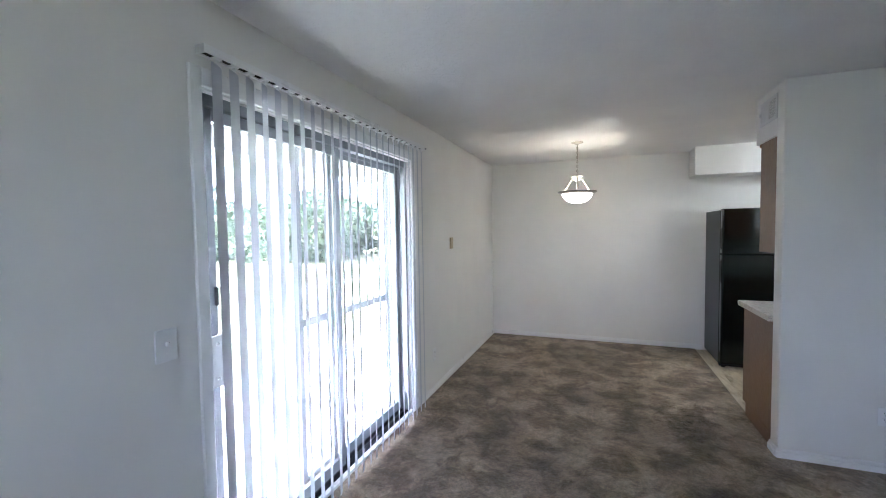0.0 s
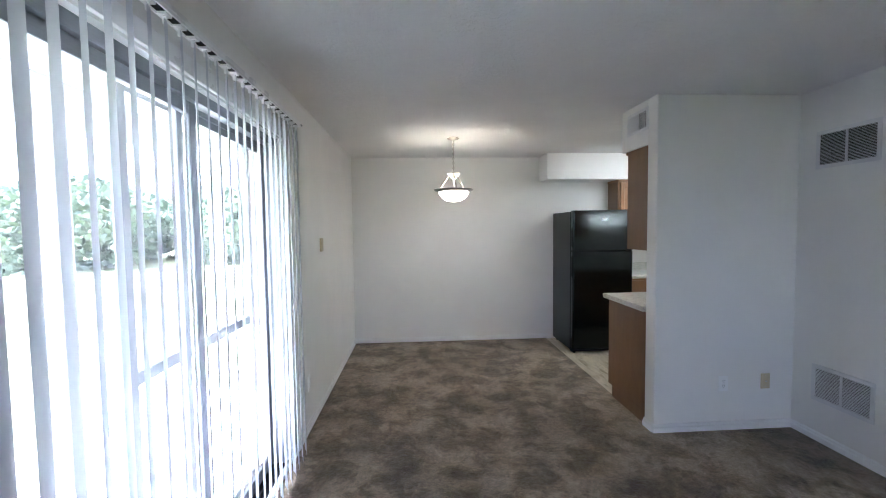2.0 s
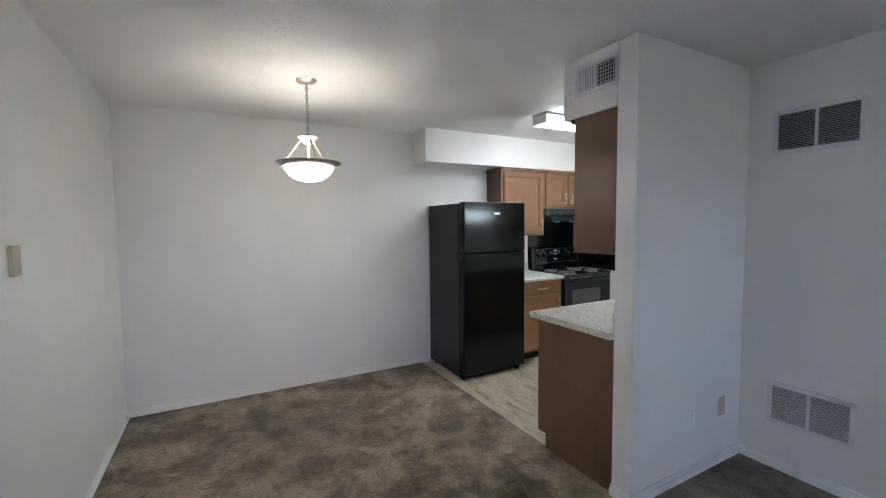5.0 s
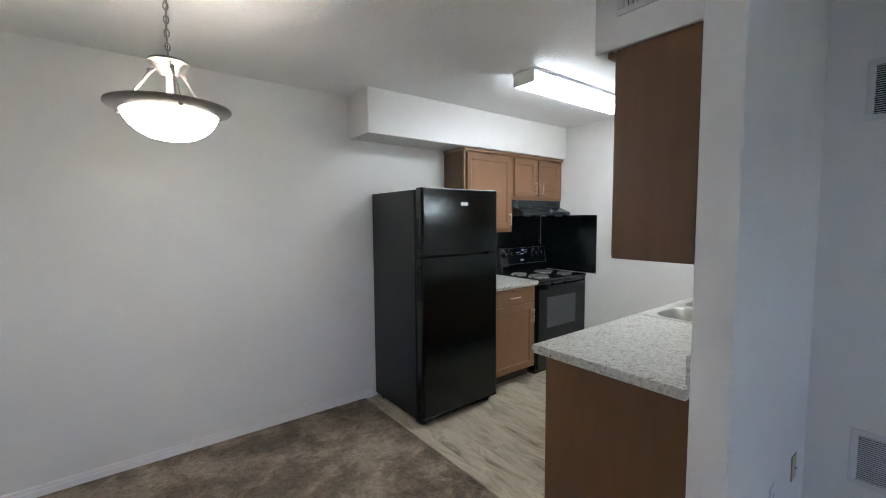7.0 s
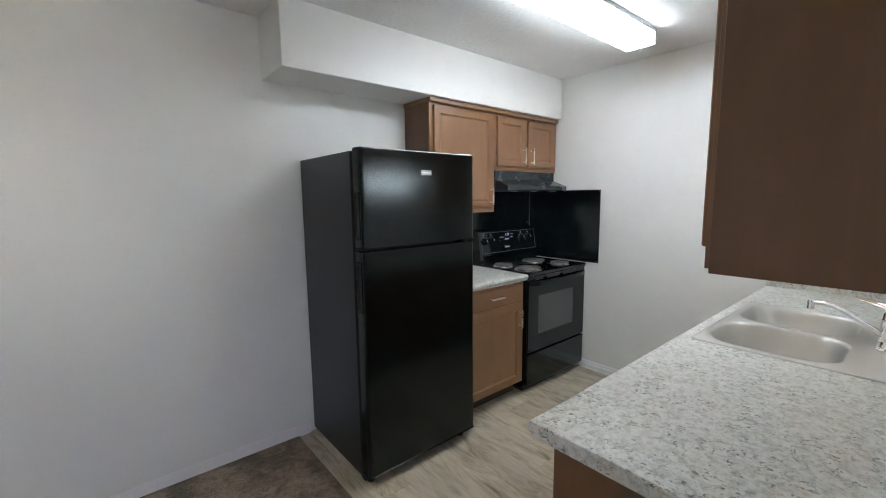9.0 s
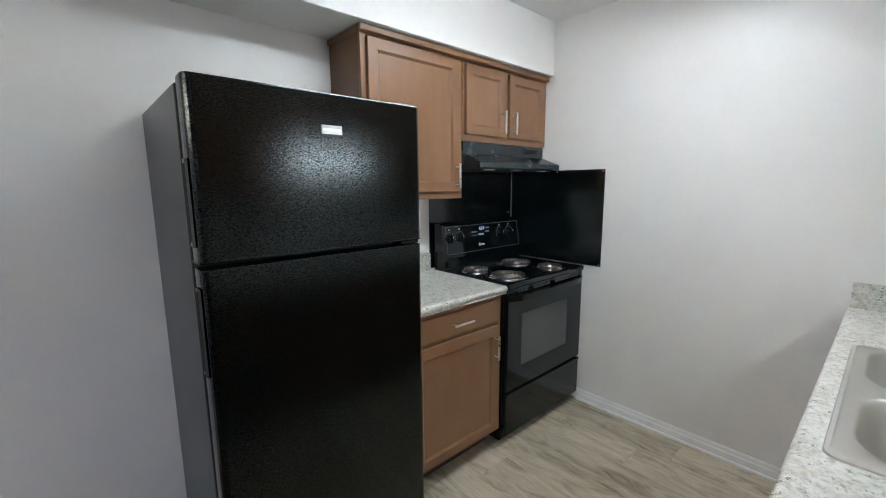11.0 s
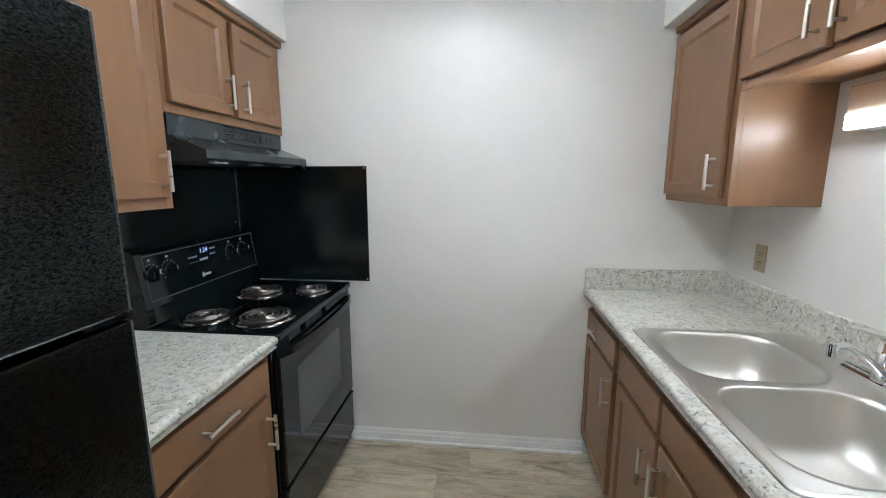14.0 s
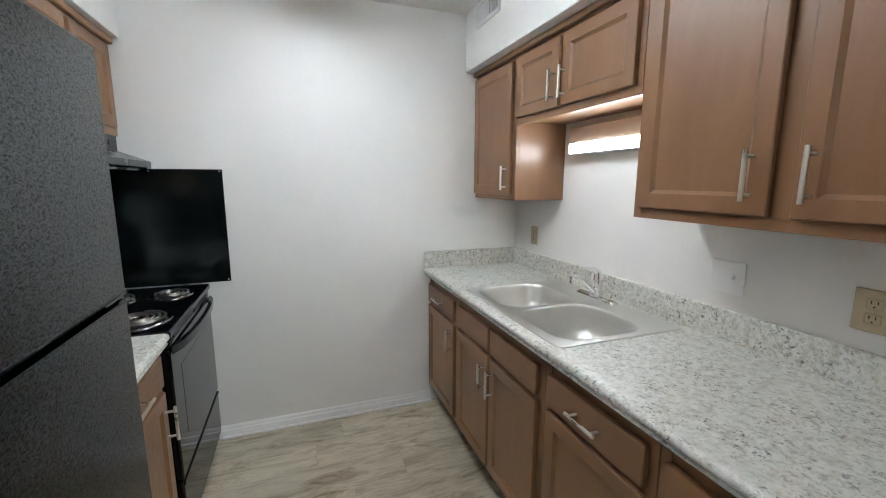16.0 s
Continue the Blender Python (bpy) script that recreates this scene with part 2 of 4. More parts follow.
def glass_material():
    m = mat("window_glass", (1, 1, 1), 0.0)
    m.node_tree.nodes["Principled BSDF"].inputs["Transmission Weight"].default_value = 1.0
    m.node_tree.nodes["Principled BSDF"].inputs["IOR"].default_value = 1.45
    nt = m.node_tree
    # Faint white veil mixed into the panes, standing in for outdoor glare.
    glare_veil = nt.nodes.new("ShaderNodeBsdfTranslucent")
    glare_veil.inputs["Color"].default_value = (0.86, 0.9, 0.95, 1)
    glare_mix = nt.nodes.new("ShaderNodeMixShader")
    glare_mix.inputs[0].default_value = 0.011
    link(m, nt.nodes["Principled BSDF"].outputs[0], glare_mix.inputs[1])
    link(m, glare_veil.outputs[0], glare_mix.inputs[2])
    link(m, glare_mix.outputs[0], nt.nodes["Material Output"].inputs["Surface"])
    return m


GLASS = glass_material()


def vane_material():
    m = mat("pvc_vane", (0.62, 0.63, 0.66), 0.5, spec=0.25)
    nt = m.node_tree
    tr = nt.nodes.new("ShaderNodeBsdfTranslucent")
    tr.inputs["Color"].default_value = (0.72, 0.76, 0.82, 1)
    mix = nt.nodes.new("ShaderNodeMixShader")
    mix.inputs[0].default_value = 0.03
    link(m, nt.nodes["Principled BSDF"].outputs[0], mix.inputs[1])
    link(m, tr.outputs[0], mix.inputs[2])
    link(m, mix.outputs[0], nt.nodes["Material Output"].inputs["Surface"])
    return m


VANE = vane_material()
CONCRETE = painted("patio_concrete", (0.50, 0.49, 0.475), 0.85, 70, 0.003, 0.12)
SIDING = painted("balcony_paint", (0.26, 0.26, 0.28), 0.6, 40, 0.001, 0.06)
MORTAR = painted("mortar", (0.42, 0.40, 0.37), 0.9, 80, 0.003, 0.1)


def brick_material():
    m = mat("red_brick", (0.3, 0.14, 0.09), 0.85)
    info = m.node_tree.nodes.new("ShaderNodeObjectInfo")
    c = ramp(m, info.outputs["Random"], [(0.0, (0.27, 0.17, 0.14)), (0.5, (0.34, 0.22, 0.175)), (1.0, (0.32, 0.235, 0.20))])
    n = noise_tex(m, coords(m), 45, 4)
    set_in(m, "Base Color", blend(m, 1.0, c, ramp(m, n, [(0.3, grey(0.75)), (0.7, grey(1.1))]), "MULTIPLY"))
    bump(m, n, 0.5, 0.003)
    return m


BRICK = brick_material()


def foliage_material(name, lo, hi, scale):
    m = mat(name, lo, 0.8, spec=0.2)
    set_in(m, "Base Color", ramp(m, noise_tex(m, coords(m), scale, 4), [(0.3, lo), (0.7, hi)]))
    return m


GRASS = foliage_material("lawn", (0.15, 0.16, 0.09), (0.25, 0.25, 0.15), 1.6)
LEAF = foliage_material("leaves", (0.095, 0.125, 0.085), (0.125, 0.16, 0.11), 0.7)
SCREEN_PAINT = painted("screen_enamel", (0.25, 0.26, 0.285), 0.5, 60, 0.0005)

# ---- mesh helpers ----
ROOTS = {}


def box(bm, x0, x1, y0, y1, z0, z1, bevel=0.0, seg=1):
    vs = [bm.verts.new((x, y, z)) for x in (x0, x1) for y in (y0, y1) for z in (z0, z1)]
    quads = ((0, 1, 3, 2), (4, 6, 7, 5), (0, 4, 5, 1), (2, 3, 7, 6), (0, 2, 6, 4), (1, 5, 7, 3))
    fs = [bm.faces.new([vs[i] for i in q]) for q in quads]
    if bevel:
        es = list({e for f in fs for e in f.edges})
        bmesh.ops.bevel(bm, geom=es, offset=bevel, segments=seg, affect="EDGES", profile=0.5)
    return fs


def boxes(*args, bevel=0.0, seg=1):
    bm = bmesh.new()
    for a in args:
        b = bmesh.new()
        box(b, *a, bevel=bevel, seg=seg)
        tmp = bpy.data.meshes.new("tmp")
        b.to_mesh(tmp)
        bm.from_mesh(tmp)
        bpy.data.meshes.remove(tmp)
        b.free()
    return bm


def lathe(bm, profile, centre, n=32, axis="z", close=False):
    rings = []
    for r, h in profile:
        ring = []
        for i in range(n):
            a = 2 * math.pi * i / n
            c, s = r * math.cos(a), r * math.sin(a)
            p = {"z": (c, s, h), "y": (c, h, s), "x": (h, c, s)}[axis]
            ring.append(bm.verts.new(Vector(p) + Vector(centre)))
        rings.append(ring)
    for a, b in zip(rings, rings[1:]):
        for i in range(n):
            bm.faces.new((a[i], a[(i + 1) % n], b[(i + 1) % n], b[i]))
    for ring in (rings[0], rings[-1]):
        if profile[0][0] > 1e-5 and close:
            bm.faces.new(ring)
    return bm


def sweep(bm, points, r, n=8, closed=False):
    pts = [Vector(p) for p in points]
    rings = []
    side = None
    for i, p in enumerate(pts):
        a = pts[i - 1] if (i or closed) else p
        b = pts[(i + 1) % len(pts)] if (i < len(pts) - 1 or closed) else p
        d = (b - a).normalized()
        if side is None:
            side = d.orthogonal().normalized()
        side = (side - d * side.dot(d)).normalized()
        up = d.cross(side)
        rad = r[i] if isinstance(r, (list, tuple)) else r
        rings.append([bm.verts.new(p + rad * (math.cos(2 * math.pi * k / n) * side + math.sin(2 * math.pi * k / n) * up)) for k in range(n)])
    pairs = list(zip(rings, rings[1:])) + ([(rings[-1], rings[0])] if closed else [])
    for a, b in pairs:
        for k in range(n):
            bm.faces.new((a[k], a[(k + 1) % n], b[(k + 1) % n], b[k]))
    if not closed:
        bm.faces.new(rings[0])
        bm.faces.new(rings[-1])
    return bm


def prism(bm, outline, axis, a, b, bevel=0.0):
    """Extrude a 2D outline (u, v) along x or y between a and b."""
    def at(u, v, w):
        return (w, u, v) if axis == "x" else (u, w, v)
    p = [bm.verts.new(at(u, v, a)) for u, v in outline]
    q = [bm.verts.new(at(u, v, b)) for u, v in outline]
    n = len(outline)
    bm.faces.new(p)
    bm.faces.new(q)
    for i in range(n):
        bm.faces.new((p[i], p[(i + 1) % n], q[(i + 1) % n], q[i]))
    if bevel:
        bmesh.ops.bevel(bm, geom=list(bm.edges), offset=bevel, segments=2, affect="EDGES", profile=0.5)
    return bm


def finish(bm, name, material, smooth=False, origin=(0, 0, 0)):
    bmesh.ops.recalc_face_normals(bm, faces=bm.faces)
    if any(origin):
        bmesh.ops.translate(bm, verts=bm.verts, vec=-Vector(origin))
    me = bpy.data.meshes.new(name)
    bm.to_mesh(me)
    bm.free()
    me.materials.append(material)
    if smooth == "all":
        me.polygons.foreach_set("use_smooth", [True] * len(me.polygons))
    elif smooth:
        me.set_sharp_from_angle(angle=radians(38))
        sizes = sorted(p.area for p in me.polygons)
        limit = 10 * sizes[len(sizes) // 2]
        me.polygons.foreach_set("use_smooth", [p.area < limit for p in me.polygons])
    return me


def structure(name, bm, material, label="", category="", smooth=False):
    return tagged(new(name, finish(bm, name, material, smooth)), label, category, kind="structure")


def thing(name, at, label, category, group="", kind=""):
    ob = new(name)
    ob.location = at
    ROOTS[ob] = Vector(at)
    return tagged(ob, label, category, group, kind)


def part(name, bm, material, parent, label="", smooth=True):
    root = parent
    while root.parent:
        root = root.parent
    ob = new(name, finish(bm, name, material, smooth, ROOTS.get(root, root.location)))
    ob.parent = parent
    return tagged(ob, label)


# ---- plan ----
XL, XR, XE = -1.34, 2.262, 3.483
YB, YF, YP, YK = -1.6, 5.885, 3.30, 3.42
H = 2.44
XP, XV = 1.2, 1.222
OPEN = (1.255, 3.135, 0.0, 2.09)

# ---- structure ----
structure("floor", boxes((XL - 0.2, XV, YB - 0.2, YF + 0.2, -0.12, 0.008), (XV, XR + 0.2, YB - 0.2, YK - 0.06, -0.12, 0.008)), CARPET,
          "mottled taupe cut pile carpet with vacuum marks", "carpet floor")
kitchen_floor = structure("floor_kitchen", boxes((XV, XE + 0.2, YK - 0.06, YF + 0.2, -0.12, -0.006)), JOINT,
                          "greige wood look vinyl plank floor", "vinyl floor")
structure("ceiling", boxes((XL - 0.2, XE + 0.2, YB - 0.2, YF + 0.2, H, H + 0.15)), CEIL, "off-white textured ceiling", "ceiling")
structure("wall_west", boxes(
    (XL - 0.2, XL, YB - 0.2, OPEN[0], 0, H), (XL - 0.2, XL, OPEN[1], YF + 0.2, 0, H), (XL - 0.2, XL, OPEN[0], OPEN[1], OPEN[3], H)),
    WALL, "off-white painted wall with a patio door opening", "wall")
structure("wall_north", boxes((XL, XE + 0.2, YF, YF + 0.2, 0, H)), WALL, "plain off-white painted wall", "wall")
# Unseen back wall, set close for bounce; its window is added for daylight.
WIN = (-0.02, 1.02, 1.15, 2.25)
structure("wall_south", boxes((XL, WIN[0], YB - 0.2, YB, 0, H), (WIN[1], XR + 0.2, YB - 0.2, YB, 0, H),
                              (WIN[0], WIN[1], YB - 0.2, YB, 0, WIN[2]), (WIN[0], WIN[1], YB - 0.2, YB, WIN[3], H)),
          WALL, "unseen off-white painted living room wall with an added window", "wall")
structure("wall_east", boxes((XR, XR + 0.2, YB, YP, 0, H)), WALL, "off-white wall with two return air grilles", "wall")
structure("wall_kitchen_south", boxes((XP, XE + 0.2, YP, YK, 0, H), bevel=0.004), WALL, "off-white partition wall between living room and kitchen", "wall")
structure("wall_kitchen_east", boxes((XE, XE + 0.2, YK, YF, 0, H)), WALL, "plain off-white kitchen end wall", "wall")
structure("soffit_north", boxes((1.138, XE, 5.557, YF, 2.112, H), bevel=0.003), WALL, "off-white boxed soffit over the wall cabinets", "soffit")
structure("soffit_south", boxes((XP, XE, YK, 3.798, 2.112, H), bevel=0.003), WALL, "off-white boxed soffit over the sink cabinets", "soffit")


def base_profile(h, d):
    return [(0, 0), (d, 0), (d, h * 0.62), (d * 0.62, h * 0.72), (d * 0.55, h * 0.88), (d * 0.25, h), (0, h)]


for name, a, b, at, sign, h, d in (
        ("baseboard_1", XL + 0.012, 1.30, YF, -1, 0.066, 0.017),
        ("baseboard_5", 1.189, XR, YP, -1, 0.068, 0.017),
        ("baseboard_8", XL, XR, YB, 1, 0.068, 0.017)):
    bm = bmesh.new()
    prism(bm, [(at + sign * u, v) for u, v in base_profile(h, d)], "x", a, b)
    structure(name, bm, TRIM, "white painted wooden baseboard", "baseboard")
for name, a, b, at, sign, h, d in (
        ("baseboard_2", 3.205, YF, XL, 1, 0.066, 0.017),
        ("baseboard_3", YB, 1.19, XL, 1, 0.066, 0.017),
        ("baseboard_4", YB + 0.012, YP - 0.012, XR, -1, 0.068, 0.017),
        ("baseboard_6", YP, YK, XP, -1, 0.068, 0.017),
        ("baseboard_7", 4.035, 5.30, XE, -1, 0.072, 0.015)):
    bm = bmesh.new()
    prism(bm, [(at + sign * u, v) for u, v in base_profile(h, d)], "y", a, b)
    structure(name, bm, TRIM, "white painted wooden baseboard", "baseboard")
bm = bmesh.new()
sweep(bm, [(XE - 0.02, 4.035, 0.008), (XE - 0.02, 5.28, 0.008)], 0.009)
structure("trim_shoe", bm, TRIM, "white quarter round shoe moulding", "trim", True)
structure("trim_threshold", boxes((XV - 0.008, XV + 0.008, 4.05, YF, -0.004, 0.004), bevel=0.002), PLANK, "thin floor transition strip", "trim")

# ---- unseen living room window, added for daylight ----
wx0, wx1, wz0, wz1 = WIN
window = tagged(new("window_added"), "white framed living room window, unseen, added for daylight, closed", "window", kind="structure")
window.location = (0.5 * (wx0 + wx1), YB - 0.1, wz0)
ROOTS[window] = Vector(window.location)
wm = 0.5 * (wx0 + wx1)
part("window_frame", boxes((wx0, wx0 + 0.05, YB - 0.13, YB - 0.06, wz0, wz1), (wx1 - 0.05, wx1, YB - 0.13, YB - 0.06, wz0, wz1),
                           (wx0 + 0.05, wx1 - 0.05, YB - 0.13, YB - 0.06, wz0, wz0 + 0.05), (wx0 + 0.05, wx1 - 0.05, YB - 0.13, YB - 0.06, wz1 - 0.05, wz1),
                           (wm - 0.03, wm + 0.03, YB - 0.13, YB - 0.06, wz0 + 0.05, wz1 - 0.05)), TRIM, window)
part("window_sill", boxes((wx0 - 0.04, wx1 + 0.04, YB - 0.06, YB + 0.03, wz0 - 0.024, wz0 + 0.002), bevel=0.004), TRIM, window)
for px0, px1 in ((wx0 + 0.05, wm - 0.03), (wm + 0.03, wx1 - 0.05)):
    pane = part("pane", boxes((px0, px1, YB - 0.098, YB - 0.093, wz0 + 0.05, wz1 - 0.05)), GLASS, window, "clear glass")
    pane.visible_shadow = False

# ---- patio door ----
y0, y1, z0, z1 = OPEN
casing = structure("trim_casing", boxes(
    (XL, XL + 0.016, y0 - 0.050, y0 + 0.003, 0, z1 + 0.07), (XL, XL + 0.016, y1 - 0.003, y1 + 0.07, 0, z1 + 0.07),
    (XL, XL + 0.0155, y0 + 0.003, y1 - 0.003, z1 - 0.003, z1 + 0.07), bevel=0.004), TRIM, "white painted door casing", "trim")
structure("trim_jamb", boxes((XL - 0.10, XL, y0 - 0.001, y0 + 0.012, 0, z1), (XL - 0.10, XL, y1 - 0.012, y1 + 0.001, 0, z1),
                             (XL - 0.10, XL, y0 + 0.012, y1 - 0.012, z1 - 0.012, z1 + 0.001), (XL - 0.02, XL + 0.01, y0, y1, -0.002, 0.028)),
          TRIM, "white painted jamb and sill board", "trim")
slider = tagged(new("door_1"), "sliding glass patio door in grey aluminium frame, closed", "patio door", kind="structure")
slider.location = (XL - 0.08, 0.5 * (y0 + y1), 0)
ROOTS[slider] = Vector(slider.location)
ya, yb = y0 + 0.012, y1 - 0.012
part("frame", boxes((XL - 0.13, XL - 0.03, ya, ya + 0.035, 0.0, z1 - 0.012), (XL - 0.13, XL - 0.03, yb - 0.035, yb, 0.0, z1 - 0.012), bevel=0.002), ALUMINIUM, slider)
part("head_track", boxes((XL - 0.13, XL - 0.03, ya, yb, z1 - 0.06, z1 - 0.012), (XL - 0.085, XL - 0.079, ya, yb, z1 - 0.085, z1 - 0.05), bevel=0.002), ALUMINIUM, slider)
part("sill_track", boxes((XL - 0.13, XL - 0.03, ya, yb, 0.0, 0.03), (XL - 0.062, XL - 0.056, ya, yb, 0.03, 0.045),
                         (XL - 0.108, XL - 0.102, ya, yb, 0.03, 0.045)), ALUMINIUM_DARK, slider)
ym = 0.5 * (y0 + y1)
for xa, yl, yr in ((XL - 0.072, ya + 0.036, ym + 0.03), (XL - 0.118, ym - 0.03, yb - 0.036)):
    sash = part("sash", boxes((xa, xa + 0.026, yl, yl + 0.04, 0.045, z1 - 0.062), (xa, xa + 0.026, yr - 0.05, yr, 0.045, z1 - 0.062),
                              (xa, xa + 0.026, yl + 0.04, yr - 0.05, 0.045, 0.115), (xa, xa + 0.026, yl + 0.04, yr - 0.05, z1 - 0.115, z1 - 0.062),
                              bevel=0.003), ALUMINIUM, slider)
    pane = part("pane", boxes((xa + 0.010, xa + 0.015, yl + 0.04, yr - 0.05, 0.115, z1 - 0.115)), GLASS, sash, "clear glass")
    pane.visible_shadow = False
strike = part("strike_plate", boxes((XL - 0.022, XL - 0.008, ya - 0.0005, ya + 0.075, 0.885, 1.10), (XL - 0.05, XL - 0.022, ya + 0.066, ya + 0.075, 0.885, 1.10), bevel=0.003),
              WHITE_PLASTIC, slider, "white metal latch guard")
for zz in (0.92, 1.065):
    bm = bmesh.new()
    lathe(bm, [(0.0001, 0.004), (0.006, 0.003), (0.007, 0.0)], (XL - 0.008, ya + 0.035, zz), 10, "x")
    part("screw", bm, SCREW, strike)
part("pull_handle", boxes((XL - 0.046, XL - 0.030, ya + 0.058, ya + 0.073, 1.215, 1.295), bevel=0.005, seg=2), ALUMINIUM, slider)

# ---- vertical blind ----
blind = thing("vertical_blind", (XL, 2.2, 2.19), "white vinyl vertical blind, vanes tilted half open over the patio door", "window blind")
rx0, rx1 = -1.292, -1.246
rail = part("headrail", boxes((rx0, rx1, 1.215, 3.225, 2.197, 2.215), (rx0, rx0 + 0.006, 1.215, 3.225, 2.183, 2.197),
                              (rx1 - 0.006, rx1, 1.215, 3.225, 2.183, 2.197), bevel=0.0015), TRIM, blind, "white aluminium headrail")
part("track_slot", boxes((rx0 + 0.007, rx1 - 0.007, 1.216, 3.224, 2.190, 2.1965)), DARK_SLOT, rail)
for ea, eb in ((3.225, 3.232), (1.208, 1.215)):
    part("end_cap", boxes((rx0 - 0.001, rx1 + 0.001, ea, eb, 2.181, 2.216), bevel=0.002), WHITE_PLASTIC, blind)
part("cord_knob", boxes((rx1 - 0.012, rx1 + 0.004, 3.232, 3.262, 2.194, 2.204), bevel=0.003, seg=2), SCREEN_PAINT, blind, "small grey pull end")
for yy in (1.34, 2.25, 3.12):
    part("bracket", boxes((XL + 0.0005, rx1 - 0.01, yy, yy + 0.02, 2.2155, 2.222), (XL + 0.0005, XL + 0.004, yy, yy + 0.02, 2.18, 2.2155)), TRIM, blind)
rng = random.Random(5)
for i in range(1, 26):
    yc = 1.197 + 0.0803 * i
    turn = radians(63 + rng.uniform(-2.5, 2.5) + (8 if i > 22 else 0))
    dx, dy = -math.cos(turn), math.sin(turn)
    nx, ny = dy, -dx
    bm = bmesh.new()
    cols = []
    lean = rng.uniform(-0.004, 0.004)
    for k in range(7):
        u = (k / 6 - 0.5) * 0.089
        c = 0.0065 * (1 - (2 * k / 6 - 1) ** 2)
        cols.append([bm.verts.new((-1.269 + dx * u + nx * c, yc + dy * u + ny * c + lean * sway, z)) for z, sway in ((0.028, 1), (0.75, 0.6), (1.45, 0.2), (2.160, 0))])
    for a, b in zip(cols, cols[1:]):
        for j in range(3):
            bm.faces.new((a[j], b[j], b[j + 1], a[j + 1]))
    bmesh.ops.solidify(bm, geom=bm.faces[:], thickness=0.0009)
    vane = part("vane", bm, VANE, blind)
    clip = boxes((-1.275, -1.263, yc - 0.004, yc + 0.004, 2.156, 2.190), (-1.283, -1.255, yc - 0.016, yc + 0.016, 2.1800, 2.1885), bevel=0.001)
    part("carrier", clip, WHITE_PLASTIC, vane)

# ---- wall fixtures ----
def oriented(axis, sign, at, u, z):
    """Frame for plates: local x along the wall, y out of the wall, z up."""
    if axis == "x":
        return Matrix(((0, sign, 0, at), (-sign, 0, 0, u), (0, 0, 1, z), (0, 0, 0, 1)))
    return Matrix(((sign, 0, 0, u), (0, sign, 0, at), (0, 0, 1, z), (0, 0, 0, 1)))


def local_thing(name, m, label, category, group="", kind=""):
    ob = new(name)
    ob.matrix_world = m
    ROOTS[ob] = Vector((0, 0, 0))
    return tagged(ob, label, category, group, kind)


def screw(parent, x, y, z, material=SCREW):
    bm = bmesh.new()
    lathe(bm, [(0.0001, 0.0012), (0.0028, 0.001), (0.0034, 0.0)], (x, y, z), 10, "y")
    part("screw", bm, material, parent)


def outlet(m, material, label, w=0.07, sockets=(0.0,), name="wall_outlet"):
    ob = local_thing(name, m, label, "electrical outlet")
    part("plate", boxes((-w / 2, w / 2, 0, 0.005, -0.057, 0.057), bevel=0.002, seg=2), material, ob)
    for cx in sockets:
        for cz in (-0.02, 0.02):
            s = part("socket", boxes((cx - 0.017, cx + 0.017, 0.004, 0.0075, cz - 0.014, cz + 0.014), bevel=0.003, seg=2), material, ob)
            part("slot", boxes((cx - 0.008, cx - 0.0055, 0.007, 0.0078, cz - 0.001, cz + 0.008), (cx + 0.0055, cx + 0.008, 0.007, 0.0078, cz - 0.001, cz + 0.008),
                               (cx - 0.002, cx + 0.002, 0.007, 0.0078, cz - 0.010, cz - 0.006)), DARK_SLOT, s)
        screw(ob, cx, 0.005, 0, material)
    return ob


def switch(m, material, label, w=0.07, toggles=(0.0,), blanks=(), depth=0.005):
    ob = local_thing("light_switch", m, label, "light switch")
    part("plate", boxes((-w / 2, w / 2, 0, depth, -0.058, 0.058), bevel=0.002, seg=2), material, ob)
    for cx in toggles:
        part("toggle", boxes((cx - 0.005, cx + 0.005, depth - 0.001, depth + 0.011, -0.002, 0.012), bevel=0.002), material, ob)
    for cx in tuple(toggles) + tuple(blanks):
        screw(ob, cx, depth, 0.03, material)
        screw(ob, cx, depth, -0.03, material)
    return ob


switch(oriented("x", 1, XL, 1.082, 1.12), WHITE_PLASTIC, "white toggle light switch plate beside the patio door", 0.078, depth=0.009)
switch(oriented("x", 1, XL, 4.095, 1.385), BEIGE_PLASTIC, "beige raised switch plate on the dining wall", 0.07, (), (0.0,), 0.016)
outlet(oriented("x", 1, XL, 3.60, 0.355), WHITE_PLASTIC, "white duplex outlet low on the dining wall")
outlet(oriented("y", -1, YP, 1.725, 0.352), WHITE_PLASTIC, "white duplex outlet low on the partition wall")
cable = local_thing("cable_plate", oriented("y", -1, YP, 2.05, 0.36), "beige cable outlet plate low on the partition wall", "wall plate")
part("plate", boxes((-0.035, 0.035, 0, 0.005, -0.057, 0.057), bevel=0.002, seg=2), BEIGE_PLASTIC, cable)
bm = bmesh.new()
lathe(bm, [(0.0001, 0.012), (0.0045, 0.012), (0.0045, 0.0)], (0, 0.004, 0), 12, "y")
part("connector", bm, SCREW, cable)
for s in (-0.042, 0.042):
    screw(cable, 0, 0.005, s)
outlet(oriented("y", 1, YK, 3.243, 1.125), BEIGE_PLASTIC, "beige duplex outlet above the backsplash near the corner")
switch(oriented("y", 1, YK, 2.013, 1.13), WHITE_PLASTIC, "white double plate with one toggle switch above the counter", 0.118, (-0.023,), (0.023,))
outlet(oriented("y", 1, YK, 1.612, 1.125), BEIGE_PLASTIC, "beige double gang outlet plate above the counter", 0.116, (0.014, -0.030))


